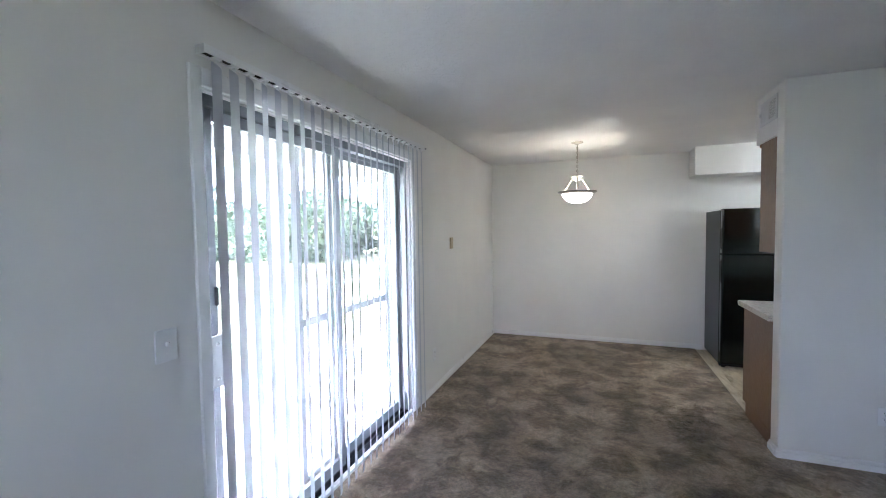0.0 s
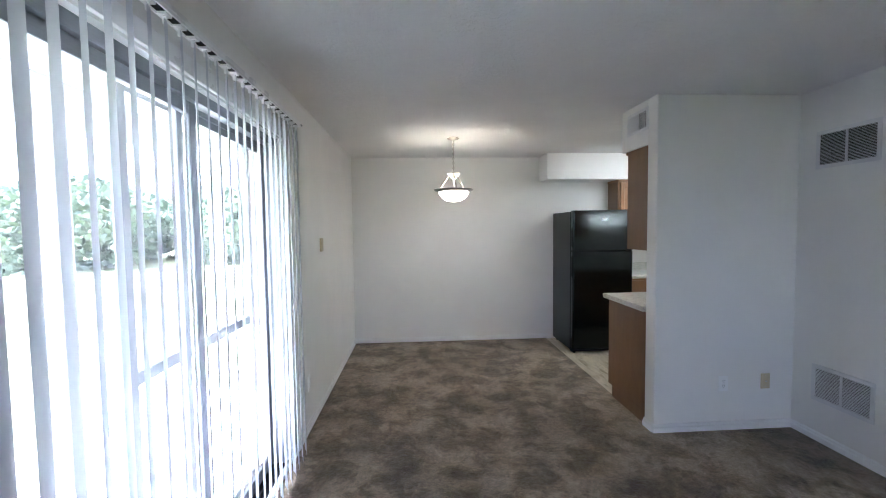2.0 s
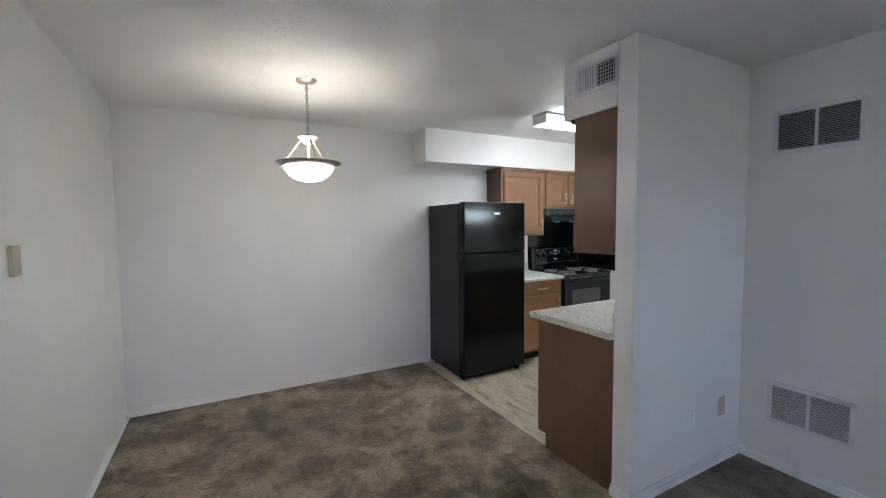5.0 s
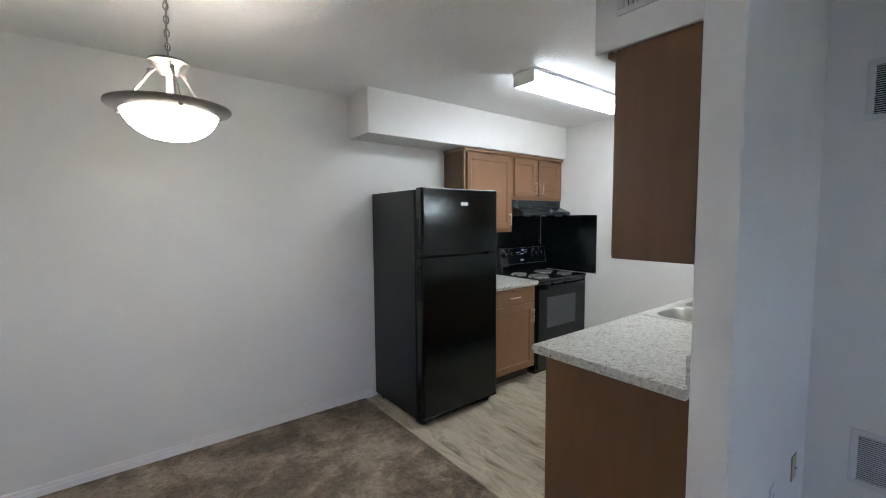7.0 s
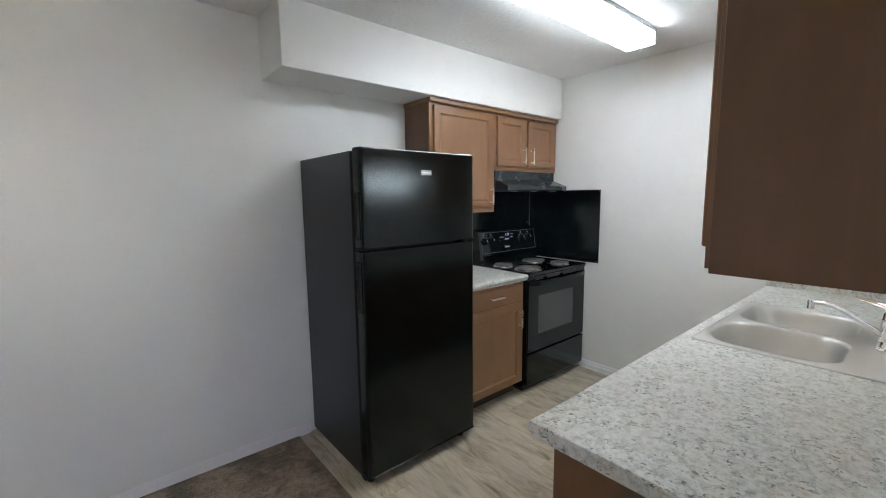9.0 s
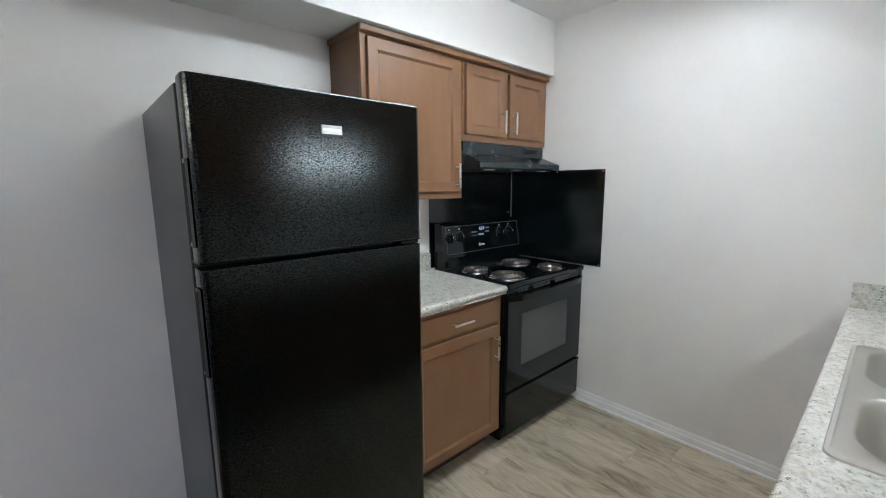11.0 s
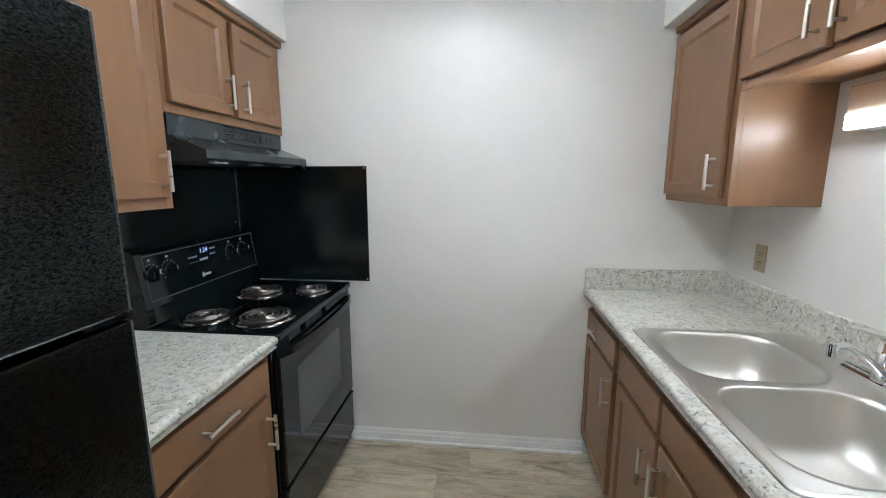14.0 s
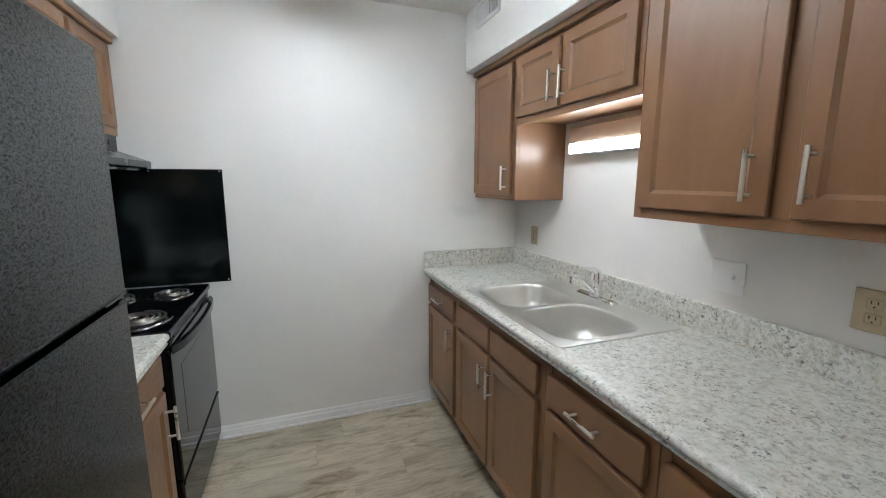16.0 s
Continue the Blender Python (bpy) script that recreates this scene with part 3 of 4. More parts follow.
def grille(name, m, w, h, label, n, split=True):
    ob = local_thing(name, m, label, "air vent")
    hw, hh, fr = w / 2, h / 2, 0.026
    part("frame", boxes((-hw, hw, 0, 0.007, hh - fr, hh), (-hw, hw, 0, 0.007, -hh, -hh + fr), (-hw, -hw + fr, 0, 0.0069, -hh + fr, hh - fr),
                        (hw - fr, hw, 0, 0.0069, -hh + fr, hh - fr), (-0.008, 0.008, 0.001, 0.0068, -hh + fr, hh - fr), bevel=0.0015), REGISTER, ob)
    part("backing", boxes((-hw + 0.01, hw - 0.01, 0.0004, 0.0010, -hh + 0.01, hh - 0.01)), DARK_SLOT, ob)
    pitch = (h - 2 * fr) / n
    for i in range(n):
        z = -hh + fr + (i + 0.5) * pitch
        bm = bmesh.new()
        for a, b in ((-hw + fr, -0.008), (0.008, hw - fr)):
            prism(bm, [(0.0012, z + pitch * 0.20), (0.0066, z - pitch * 0.22), (0.0074, z - pitch * 0.14), (0.002, z + pitch * 0.28)], "x", a, b)
        part("louvre", bm, REGISTER, ob, smooth=False)
    for cx, cz in ((-hw + 0.012, 0), (hw - 0.012, 0)):
        screw(ob, cx, 0.007, cz, REGISTER)
    return ob


grille("return_air_grille", oriented("x", -1, XR, 2.97, 2.018), 0.40, 0.255, "white louvred return air grille high on the wall", 22)
grille("return_air_grille", oriented("x", -1, XR, 2.948, 0.412), 0.40, 0.255, "white louvred return air grille low on the wall", 22)


def register(m, w, h, label):
    """Supply register: one half with closed vertical blades, the other an open lattice."""
    ob = local_thing("supply_register", m, label, "air vent")
    hw, hh, fr = w / 2, h / 2, 0.024
    part("frame", boxes((-hw, hw, 0, 0.008, hh - fr, hh), (-hw, hw, 0, 0.008, -hh, -hh + fr), (-hw, -hw + fr, 0, 0.0079, -hh + fr, hh - fr),
                        (hw - fr, hw, 0, 0.0079, -hh + fr, hh - fr), (-0.006, 0.006, 0.001, 0.0078, -hh + fr, hh - fr), bevel=0.002), REGISTER, ob)
    part("backing", boxes((-hw + 0.01, hw - 0.01, 0.0004, 0.0010, -hh + 0.01, hh - 0.01)), DARK_SLOT, ob)
    n = 7
    for i in range(n):
        p = (hw - fr - 0.006) / n
        x = 0.006 + (i + 0.5) * p
        part("blade", boxes((x - p * 0.38, x + p * 0.38, 0.002, 0.006, -hh + fr, hh - fr), bevel=0.001), REGISTER, ob)
        x = -0.006 - (i + 0.5) * p
        part("lattice_bar", boxes((x - 0.0013, x + 0.0013, 0.003, 0.0065, -hh + fr, hh - fr)), REGISTER, ob)
    for i in range(6):
        z = -hh + fr + (i + 0.5) * (h - 2 * fr) / 6
        part("lattice_bar", boxes((-hw + fr, -0.006, 0.002, 0.0055, z - 0.0012, z + 0.0012)), REGISTER, ob)
    part("lever", boxes((hw - 0.014, hw - 0.008, 0.007, 0.017, -0.012, 0.012), bevel=0.001), REGISTER, ob)
    return ob


register(oriented("x", -1, XP, 3.557, 2.306), 0.295, 0.165, "white supply register on the soffit end")
register(oriented("y", 1, 3.798, 3.18, 2.37), 0.28, 0.13, "white supply register on the soffit face")

# ---- pendant ----
PX, PY = -0.115, 4.741
pendant = thing("pendant_lamp", (PX, PY, H), "lit pendant lamp with frosted bowl, pewter ring and chain", "pendant lamp")
bm = bmesh.new()
lathe(bm, [(0.0001, 2.418), (0.012, 2.418), (0.03, 2.424), (0.058, 2.432), (0.064, 2.4395)], (PX, PY, 0), 32)
part("canopy", bm, PENDANT_METAL, pendant)
zt, k = 2.420, 0
while zt > 2.11:
    bm = bmesh.new()
    pts = []
    for i in range(14):
        a = 2 * math.pi * i / 14
        u, v = 0.0078 * math.cos(a), 0.0155 * math.sin(a)
        pts.append((PX + (u if k % 2 else 0), PY + (0 if k % 2 else u), zt - 0.0145 + v))
    sweep(bm, pts, 0.0023, 6, True)
    part("chain_link", bm, PENDANT_METAL, pendant)
    zt -= 0.0245
    k += 1
bm = bmesh.new()
sweep(bm, [(PX + 0.003, PY, 2.42), (PX + 0.004, PY + 0.002, 2.3), (PX - 0.002, PY + 0.003, 2.2), (PX, PY, 2.08)], 0.0022, 6)
part("cord", bm, PENDANT_METAL, pendant)
bm = bmesh.new()
lathe(bm, [(0.0001, 2.098), (0.01, 2.098), (0.012, 2.088), (0.066, 2.083), (0.068, 2.074), (0.045, 2.058), (0.03, 2.035), (0.012, 2.028), (0.0001, 2.028)], (PX, PY, 0), 32)
part("hub", bm, PENDANT_METAL, pendant)
for i in range(3):
    a = radians(35 + 120 * i)
    c, s = math.cos(a), math.sin(a)
    arm = bmesh.new()
    sweep(arm, [(PX + c * 0.045, PY + s * 0.045, 2.055), (PX + c * 0.062, PY + s * 0.062, 2.045), (PX + c * 0.085, PY + s * 0.085, 2.015), (PX + c * 0.158, PY + s * 0.158, 1.918)],
          [0.004, 0.007, 0.006, 0.006], 8)
    arm_ob = part("arm", arm, PENDANT_METAL, pendant)
    bm = bmesh.new()
    lathe(bm, [(0.0001, 0.010), (0.007, 0.008), (0.010, 0.0), (0.007, -0.008), (0.0001, -0.010)], (PX + c * 0.064, PY + s * 0.064, 2.046), 12)
    part("knuckle", bm, PENDANT_METAL, arm_ob)
    bm = bmesh.new()
    lathe(bm, [(0.0001, -0.008), (0.006, -0.006), (0.0075, 0.0), (0.004, 0.008)], (PX + c * 0.178, PY + s * 0.178, 1.892), 12)
    part("finial", bm, PENDANT_METAL, arm_ob)
bm = bmesh.new()
lathe(bm, [(0.158, 1.888), (0.196, 1.902), (0.204, 1.909), (0.203, 1.916), (0.196, 1.918), (0.160, 1.908), (0.157, 1.898), (0.158, 1.888)], (PX, PY, 0), 48)
part("ring", bm, PEWTER, pendant, "dark pewter ring")
bm = bmesh.new()
lathe(bm, [(0.158, 1.900), (0.157, 1.887), (0.150, 1.868), (0.134, 1.843), (0.110, 1.820), (0.078, 1.802), (0.04, 1.793), (0.0001, 1.790)], (PX, PY, 0), 48)
part("bowl", bm, BOWL, pendant, "glowing frosted glass bowl")
bm = bmesh.new()
lathe(bm, [(0.0001, 2.03), (0.011, 2.03), (0.011, 1.95), (0.0001, 1.95)], (PX, PY, 0), 12)
part("socket_stem", bm, WHITE_PLASTIC, pendant)

# Hidden disc, added to cut the bowl's upward glow on the ceiling.
bm = bmesh.new()
lathe(bm, [(0.0001, 1.903), (0.108, 1.899), (0.108, 1.897), (0.0001, 1.897)], (PX, PY, 0), 32)
part("lamp_plate", bm, WHITE_PLASTIC, pendant)

# ---- ceiling fluorescent ----
FX0, FX1, FY0, FY1 = 1.80, 3.00, 4.600, 4.768
lamp = thing("ceiling_light", (2.4, 4.684, H), "lit box fluorescent kitchen ceiling light with white ends", "ceiling light")
part("pan", boxes((FX0 + 0.002, FX1 - 0.002, FY0 - 0.007, FY1 + 0.007, 2.425, 2.4395), (FX0 + 0.002, FX1 - 0.002, FY0 - 0.007, FY0 - 0.003, 2.417, 2.425),
                  (FX0 + 0.002, FX1 - 0.002, FY1 + 0.003, FY1 + 0.007, 2.417, 2.425)), REGISTER, lamp, "white enamel pan with a thin lip")
lens = part("diffuser", boxes((FX0 + 0.012, FX1 - 0.012, FY0, FY1, 2.352, 2.364), bevel=0.004, seg=2), TUBE_LENS, lamp, "glowing prismatic acrylic wrap")
for ya_, yb_ in ((FY0 + 0.0015, FY0 + 0.006), (FY1 - 0.006, FY1 - 0.0015)):
    part("side_lens", boxes((FX0 + 0.012, FX1 - 0.012, ya_, yb_, 2.3635, 2.4245)), TUBE_SIDE, lens)
for a in (FX0, FX1 - 0.012):
    part("end_cap", boxes((a, a + 0.012, FY0 - 0.002, FY1 + 0.002, 2.348, 2.4245), bevel=0.002), WHITE_PLASTIC, lamp)

# ---- cabinets ----
def bar_pull(parent, p, along, out, length=0.128, r=0.0058):
    p, along, out = Vector(p), Vector(along), Vector(out)
    bm = bmesh.new()
    sweep(bm, [p + along * (-length / 2) + out * 0.032, p + along * (length / 2) + out * 0.032], r, 10)
    for s in (-1, 1):
        sweep(bm, [p + along * (s * length * 0.37) - out * 0.001, p + along * (s * length * 0.37) + out * 0.032], r * 0.8, 8)
    return part("handle", bm, NICKEL, parent, "brushed nickel bar pull")


def slab_front(x0, x1, z0, z1, yf, sign):
    """A drawer front with eased edges; yf is its face, sign the way it looks along y."""
    ya_, yb_ = sorted((yf, yf - sign * 0.019))
    bm = bmesh.new()
    box(bm, x0, x1, ya_, yb_, z0, z1, bevel=0.004, seg=2)
    return bm


def shaker_front(x0, x1, z0, z1, yf, sign, rail_w=0.055):
    """A framed door with a recessed panel and a sloped inner edge."""
    bm = bmesh.new()
    yb_ = yf - sign * 0.019
    e = 0.003
    rings = []
    for inset, y in ((0, yb_), (0, yf - sign * e), (e, yf), (rail_w - 0.007, yf), (rail_w - 0.004, yf - sign * 0.003), (rail_w + 0.004, yf - sign * 0.0095), (rail_w + 0.0045, yf - sign * 0.0095)):
        rings.append([bm.verts.new((x, y, z)) for x, z in ((x0 + inset, z0 + inset), (x1 - inset, z0 + inset), (x1 - inset, z1 - inset), (x0 + inset, z1 - inset))])
    for a, b in zip(rings, rings[1:]):
        for i in range(4):
            bm.faces.new((a[i], a[(i + 1) % 4], b[(i + 1) % 4], b[i]))
    bm.faces.new(rings[0])
    bm.faces.new(rings[-1])
    return bm


def cabinet(name, x0, x1, z0, z1, yback, yface, sign, label, doors=(), drawers=(), kick=False, side=WOOD, group="", no_bottom=False, body_top=None):
    """doors: x0, x1, z0, z1, handle x, handle z (or None); drawers: x0, x1, z0, z1, has a handle."""
    ob = thing(name, (0.5 * (x0 + x1), yback, z0), label, "cabinet", group)
    ya_, yb_ = sorted((yback, yface - sign * 0.019))
    zb = z0 + 0.105 if kick else z0
    part("body", boxes((x0 + 0.0008, x1 - 0.0008, ya_, yb_, zb + (0.02 if no_bottom else 0), body_top or z1), bevel=0.001), side, ob)
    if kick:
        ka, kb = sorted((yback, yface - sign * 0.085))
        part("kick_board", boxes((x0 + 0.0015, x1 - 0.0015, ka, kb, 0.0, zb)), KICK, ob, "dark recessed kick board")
    fa, fb = sorted((yface - sign * 0.019, yface))
    st = 0.03
    part("face_frame", boxes((x0 + 0.0005, x0 + st, fa, fb, zb, z1), (x1 - st, x1 - 0.0005, fa, fb, zb, z1), (x0 + st, x1 - st, fa, fb, z1 - st, z1),
                             (x0 + st, x1 - st, fa, fb, zb, zb + st), (x0 + st, x1 - st, fa + 0.004, fb - 0.004, zb + st, z1 - st),
                             bevel=0.0008), WOOD, ob)
    yf = yface + sign * 0.020
    for d in doors:
        dob = part("door", shaker_front(*d[:4], yf, sign), WOOD, ob, smooth=False)
        if d[4] is not None:
            bar_pull(dob, (d[4], yf, d[5]), (0, 0, 1), (0, sign, 0))
    for d in drawers:
        rob = part("drawer", slab_front(*d[:4], yf, sign), WOOD_RAIL, ob)
        if d[4]:
            bar_pull(rob, (0.5 * (d[0] + d[1]), yf, 0.5 * (d[2] + d[3])), (1, 0, 0), (0, sign, 0))
    return ob


UB, UT = 1.356, 2.108
YU = 5.607                      # face of the range side wall cabinets
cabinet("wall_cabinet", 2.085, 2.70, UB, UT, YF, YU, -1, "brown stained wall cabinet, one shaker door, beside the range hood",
        [(2.112, 2.668, 1.392, 2.066, 2.640, 1.475)], side=WOOD_SHADED)
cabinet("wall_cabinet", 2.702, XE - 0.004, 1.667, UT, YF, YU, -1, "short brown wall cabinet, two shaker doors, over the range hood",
        [(2.720, 3.043, 1.70, 2.066, 3.014, 1.785), (3.084, 3.430, 1.70, 2.066, 3.116, 1.785)], side=WOOD_SHADED)
tr = thing("cabinet_trim", (2.78, YU, 2.10), "brown stained scribe moulding along the soffit", "moulding")
part("strip", boxes((2.075, XE - 0.003, YU - 0.024, YU - 0.0005, 2.082, 2.111), (2.075, 2.0845, YU - 0.0005, YF - 0.001, 2.082, 2.111), bevel=0.004), WOOD_RAIL, tr)

YS = 3.724                      # face of the sink side wall cabinets
cabinet("wall_cabinet", 2.972, XE - 0.004, UB, UT, YK, YS, 1, "brown stained wall cabinet, one shaker door, in the corner",
        [(3.008, 3.463, 1.385, 2.062, 3.04, 1.475)], group="sink wall cabinets")
short = cabinet("wall_cabinet", 2.154, 2.970, 1.742, UT, YK, YS, 1, "short brown wall cabinet, two shaker doors, over the sink",
                [(2.605, 2.955, 1.774, 2.062, 2.632, 1.865), (2.178, 2.578, 1.774, 2.062, 2.552, 1.865)], group="sink wall cabinets", no_bottom=True)
end_cab = cabinet("wall_cabinet", 1.222, 2.152, 1.337, UT, YK, YS, 1, "tall brown wall cabinet, two shaker doors, beside the pass opening",
        [(1.722, 2.122, 1.372, 2.062, 1.762, 1.472), (1.262, 1.668, 1.372, 2.062, 1.632, 1.472)], group="sink wall cabinets")
part("end_panel", boxes((1.205, 1.2215, YK + 0.001, YS - 0.012, 1.331, UT), bevel=0.001), WOOD_SHADED, end_cab, "brown stained end panel, shade put into its colour")
tr = thing("cabinet_trim", (2.35, YS, 2.10), "brown stained scribe moulding under the soffit", "moulding")
part("strip", boxes((1.204, XE - 0.003, YS + 0.0005, YS + 0.022, 2.084, 2.111), bevel=0.004), WOOD_RAIL, tr)

YC = 4.032                      # face of the sink side base cabinets
base_label = "brown stained base cabinet, "
cabinet("base_cabinet", 3.0, XE - 0.003, 0.0, 0.873, YK, YC, 1, base_label + "one drawer, one shaker door, in the corner",
        [(3.022, 3.458, 0.135, 0.682, 3.05, 0.59)], [(3.022, 3.458, 0.703, 0.818, True)], True, group="sink base cabinets")
cabinet("base_cabinet", 2.176, 2.998, 0.0, 0.873, YK, YC, 1, base_label + "two doors, two false drawers, under the sink",
        [(2.598, 2.965, 0.135, 0.682, 2.628, 0.575), (2.208, 2.578, 0.135, 0.682, 2.548, 0.575)],
        [(2.598, 2.965, 0.703, 0.818, False), (2.208, 2.578, 0.703, 0.818, False)], True, group="sink base cabinets", body_top=0.70)
cabinet("base_cabinet", 1.702, 2.174, 0.0, 0.873, YK, YC, 1, base_label + "one drawer, one shaker door",
        [(1.728, 2.142, 0.135, 0.682, 1.76, 0.575)], [(1.728, 2.142, 0.703, 0.818, True)], True, group="sink base cabinets")
pen = cabinet("base_cabinet", 1.228, 1.700, 0.0, 0.873, YK, YC, 1, base_label + "one drawer, one door, beside the carpet",
              [(1.262, 1.672, 0.135, 0.682, 1.64, 0.575)], [(1.262, 1.672, 0.703, 0.818, True)], True, group="sink base cabinets")
part("end_panel", boxes((1.206, 1.2275, YK + 0.001, 4.018, 0.105, 0.873), (1.206, 1.2275, YK + 0.001, 3.945, 0.0005, 0.105), bevel=0.001), WOOD_SHADED, pen, "brown stained end panel, shade put into its colour")

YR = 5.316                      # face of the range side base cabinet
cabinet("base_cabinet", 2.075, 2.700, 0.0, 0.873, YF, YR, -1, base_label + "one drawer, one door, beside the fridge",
        [(2.105, 2.662, 0.125, 0.712, 2.632, 0.60)], [(2.105, 2.662, 0.735, 0.848, True)], True, side=WOOD_SHADED)


def counter_profile(front, back, sign, z0, z1):
    """Post-formed top: rounded front nose, in (y, z)."""
    r = 0.016
    pts = [(back, z0), (front - sign * 0.006, z0)]
    for i in range(7):
        a = -math.pi / 2 + math.pi * i / 6
        pts.append((front - sign * r + sign * r * math.cos(a), z1 - r + r * math.sin(a) if i > 2 else z0 + 0.004 + (z1 - r - z0 - 0.004) * i / 3))
    pts.append((back, z1))
    return pts


CZ0, CZ1 = 0.873, 0.912
SX0, SX1, SY0, SY1 = 2.112, 2.925, 3.472, 4.032
top = thing("countertop", (2.3, YK, CZ0), "grey and white granite pattern laminate countertop with backsplash", "countertop")
bm = bmesh.new()
prof = counter_profile(4.078, SY1 - 0.03, 1, CZ0, CZ1)
prism(bm, prof, "x", 1.176, XE - 0.002)
slab = boxes((1.176, XE - 0.002, YK + 0.001, SY0 + 0.02, CZ0, CZ1), (1.176, SX0 + 0.015, SY0 + 0.02, SY1 - 0.03, CZ0, CZ1), (SX1 - 0.015, XE - 0.002, SY0 + 0.02, SY1 - 0.03, CZ0, CZ1))
tmp = bpy.data.meshes.new("tmp")
slab.to_mesh(tmp)
slab.free()
bm.from_mesh(tmp)
part("worktop", bm, LAMINATE, top)
part("backsplash", boxes((1.215, XE - 0.022, YK + 0.001, YK + 0.020, CZ1 - 0.002, 1.018), bevel=0.005, seg=2), LAMINATE, top)
part("side_splash", boxes((XE - 0.021, XE - 0.002, YK + 0.001, 4.072, CZ1 - 0.002, 1.018), bevel=0.004, seg=2), LAMINATE, top)
part("end_edge", boxes((1.1735, 1.1765, YK + 0.001, 4.062, CZ0, CZ1), bevel=0.001), LAMINATE, top)
top2 = thing("countertop", (2.39, YF, CZ0), "short grey and white laminate countertop between fridge and range", "countertop")
bm = bmesh.new()
prism(bm, counter_profile(5.278, YF - 0.001, -1, CZ0, CZ1), "x", 2.072, 2.711)
part("worktop", bm, LAMINATE, top2)
part("backsplash", boxes((2.072, 2.690, YF - 0.020, YF - 0.001, CZ1 - 0.002, 1.018), bevel=0.004, seg=2), LAMINATE, top2)

# ---- sink ----
def rounded_rect(x0, x1, y0_, y1_, r, n=6):
    pts = []
    for cx, cy, a0 in ((x1 - r, y1_ - r, 0), (x0 + r, y1_ - r, 90), (x0 + r, y0_ + r, 180), (x1 - r, y0_ + r, 270)):
        for i in range(n + 1):
            a = radians(a0 + 90 * i / n)
            pts.append((cx + r * math.cos(a), cy + r * math.sin(a)))
    return pts


sink = thing("kitchen_sink", (2.497, 3.76, CZ1), "double bowl stainless steel drop-in sink, empty and clean", "sink")
RZ = CZ1 + 0.006


def basin(x0, x1, y0_, y1_):
    bm = bmesh.new()
    rings = []
    for inset, z, r in ((-0.004, RZ + 0.0006, 0.104), (0.0, RZ + 0.0002, 0.10), (0.003, RZ - 0.003, 0.099), (0.007, RZ - 0.012, 0.098), (0.014, RZ - 0.045, 0.096), (0.024, RZ - 0.09, 0.094), (0.038, RZ - 0.124, 0.09), (0.058, RZ - 0.146, 0.082), (0.085, RZ - 0.158, 0.07), (0.112, RZ - 0.163, 0.055)):
        rings.append([bm.verts.new((x, y, z)) for x, y in rounded_rect(x0 + inset, x1 - inset, y0_ + inset, y1_ - inset, r)])
    n = len(rings[0])
    for a, b in zip(rings, rings[1:]):
        for i in range(n):
            bm.faces.new((a[i], a[(i + 1) % n], b[(i + 1) % n], b[i]))
    cx, cy = 0.5 * (x0 + x1), 0.5 * (y0_ + y1_)
    drain = [bm.verts.new((cx + 0.045 * math.cos(t), cy + 0.045 * math.sin(t), RZ - 0.17)) for t in [math.atan2(v.co.y - cy, v.co.x - cx) for v in rings[-1]]]
    for i in range(n):
        bm.faces.new((rings[-1][i], rings[-1][(i + 1) % n], drain[(i + 1) % n], drain[i]))
    bm.faces.new(drain)
    b = part("basin", bm, STEEL, sink, smooth="all")
    bm = bmesh.new()
    lathe(bm, [(0.044, RZ - 0.168), (0.040, RZ - 0.166), (0.034, RZ - 0.170), (0.0001, RZ - 0.1695)], (cx, cy, 0), 24)
    part("drain", bm, CHROME, b, "chrome strainer drain")
    return b


BOWLS = ((2.142, 2.502, 3.606, 3.992), (2.535, 2.895, 3.606, 3.992))
for b in BOWLS:
    basin(*b)
bm = bmesh.new()
rim = [[bm.verts.new((x, y, z)) for x, y in rounded_rect(SX0 + i, SX1 - i, SY0 + i, SY1 - i, 0.028)] for i, z in ((0, CZ1), (0.002, CZ1 + 0.004), (0.010, RZ), (0.013, RZ - 0.0008))]
for a, b in zip(rim, rim[1:]):
    for i in range(len(a)):
        bm.faces.new((a[i], a[(i + 1) % len(a)], b[(i + 1) % len(a)], b[i]))
loops = [rim[-1]] + [[bm.verts.new((x, y, RZ - 0.0008)) for x, y in rounded_rect(*b, 0.10)] for b in BOWLS]
edges = []
for lp in loops:
    for i in range(len(lp)):
        e = bm.edges.get((lp[i], lp[(i + 1) % len(lp)]))
        edges.append(e or bm.edges.new((lp[i], lp[(i + 1) % len(lp)])))
bmesh.ops.triangle_fill(bm, use_beauty=True, edges=edges)
part("deck", bm, STEEL, sink, smooth=True)

faucet = thing("faucet", (2.543, 3.522, RZ), "chrome single lever kitchen faucet on the sink deck", "faucet")
bm = bmesh.new()
fx, fy = 2.543, 3.522
lv = [[bm.verts.new((x, y, z)) for x, y in rounded_rect(fx - 0.128 + i, fx + 0.128 - i, fy - 0.027 + i, fy + 0.027 - i, 0.026 - i * 0.6)] for i, z in ((0, RZ - 0.0006), (0.001, RZ + 0.008), (0.008, RZ + 0.013))]
for a, b in zip(lv, lv[1:]):
    for i in range(len(a)):
        bm.faces.new((a[i], a[(i + 1) % len(a)], b[(i + 1) % len(a)], b[i]))
bm.faces.new(lv[-1])
part("deck_plate", bm, CHROME, faucet)
bm = bmesh.new()
lathe(bm, [(0.030, RZ + 0.012), (0.029, RZ + 0.03), (0.026, RZ + 0.05), (0.026, RZ + 0.088), (0.0275, RZ + 0.090), (0.0275, RZ + 0.094), (0.026, RZ + 0.096),
           (0.024, RZ + 0.116), (0.016, RZ + 0.128), (0.0001, RZ + 0.132)], (fx, fy, 0), 24)
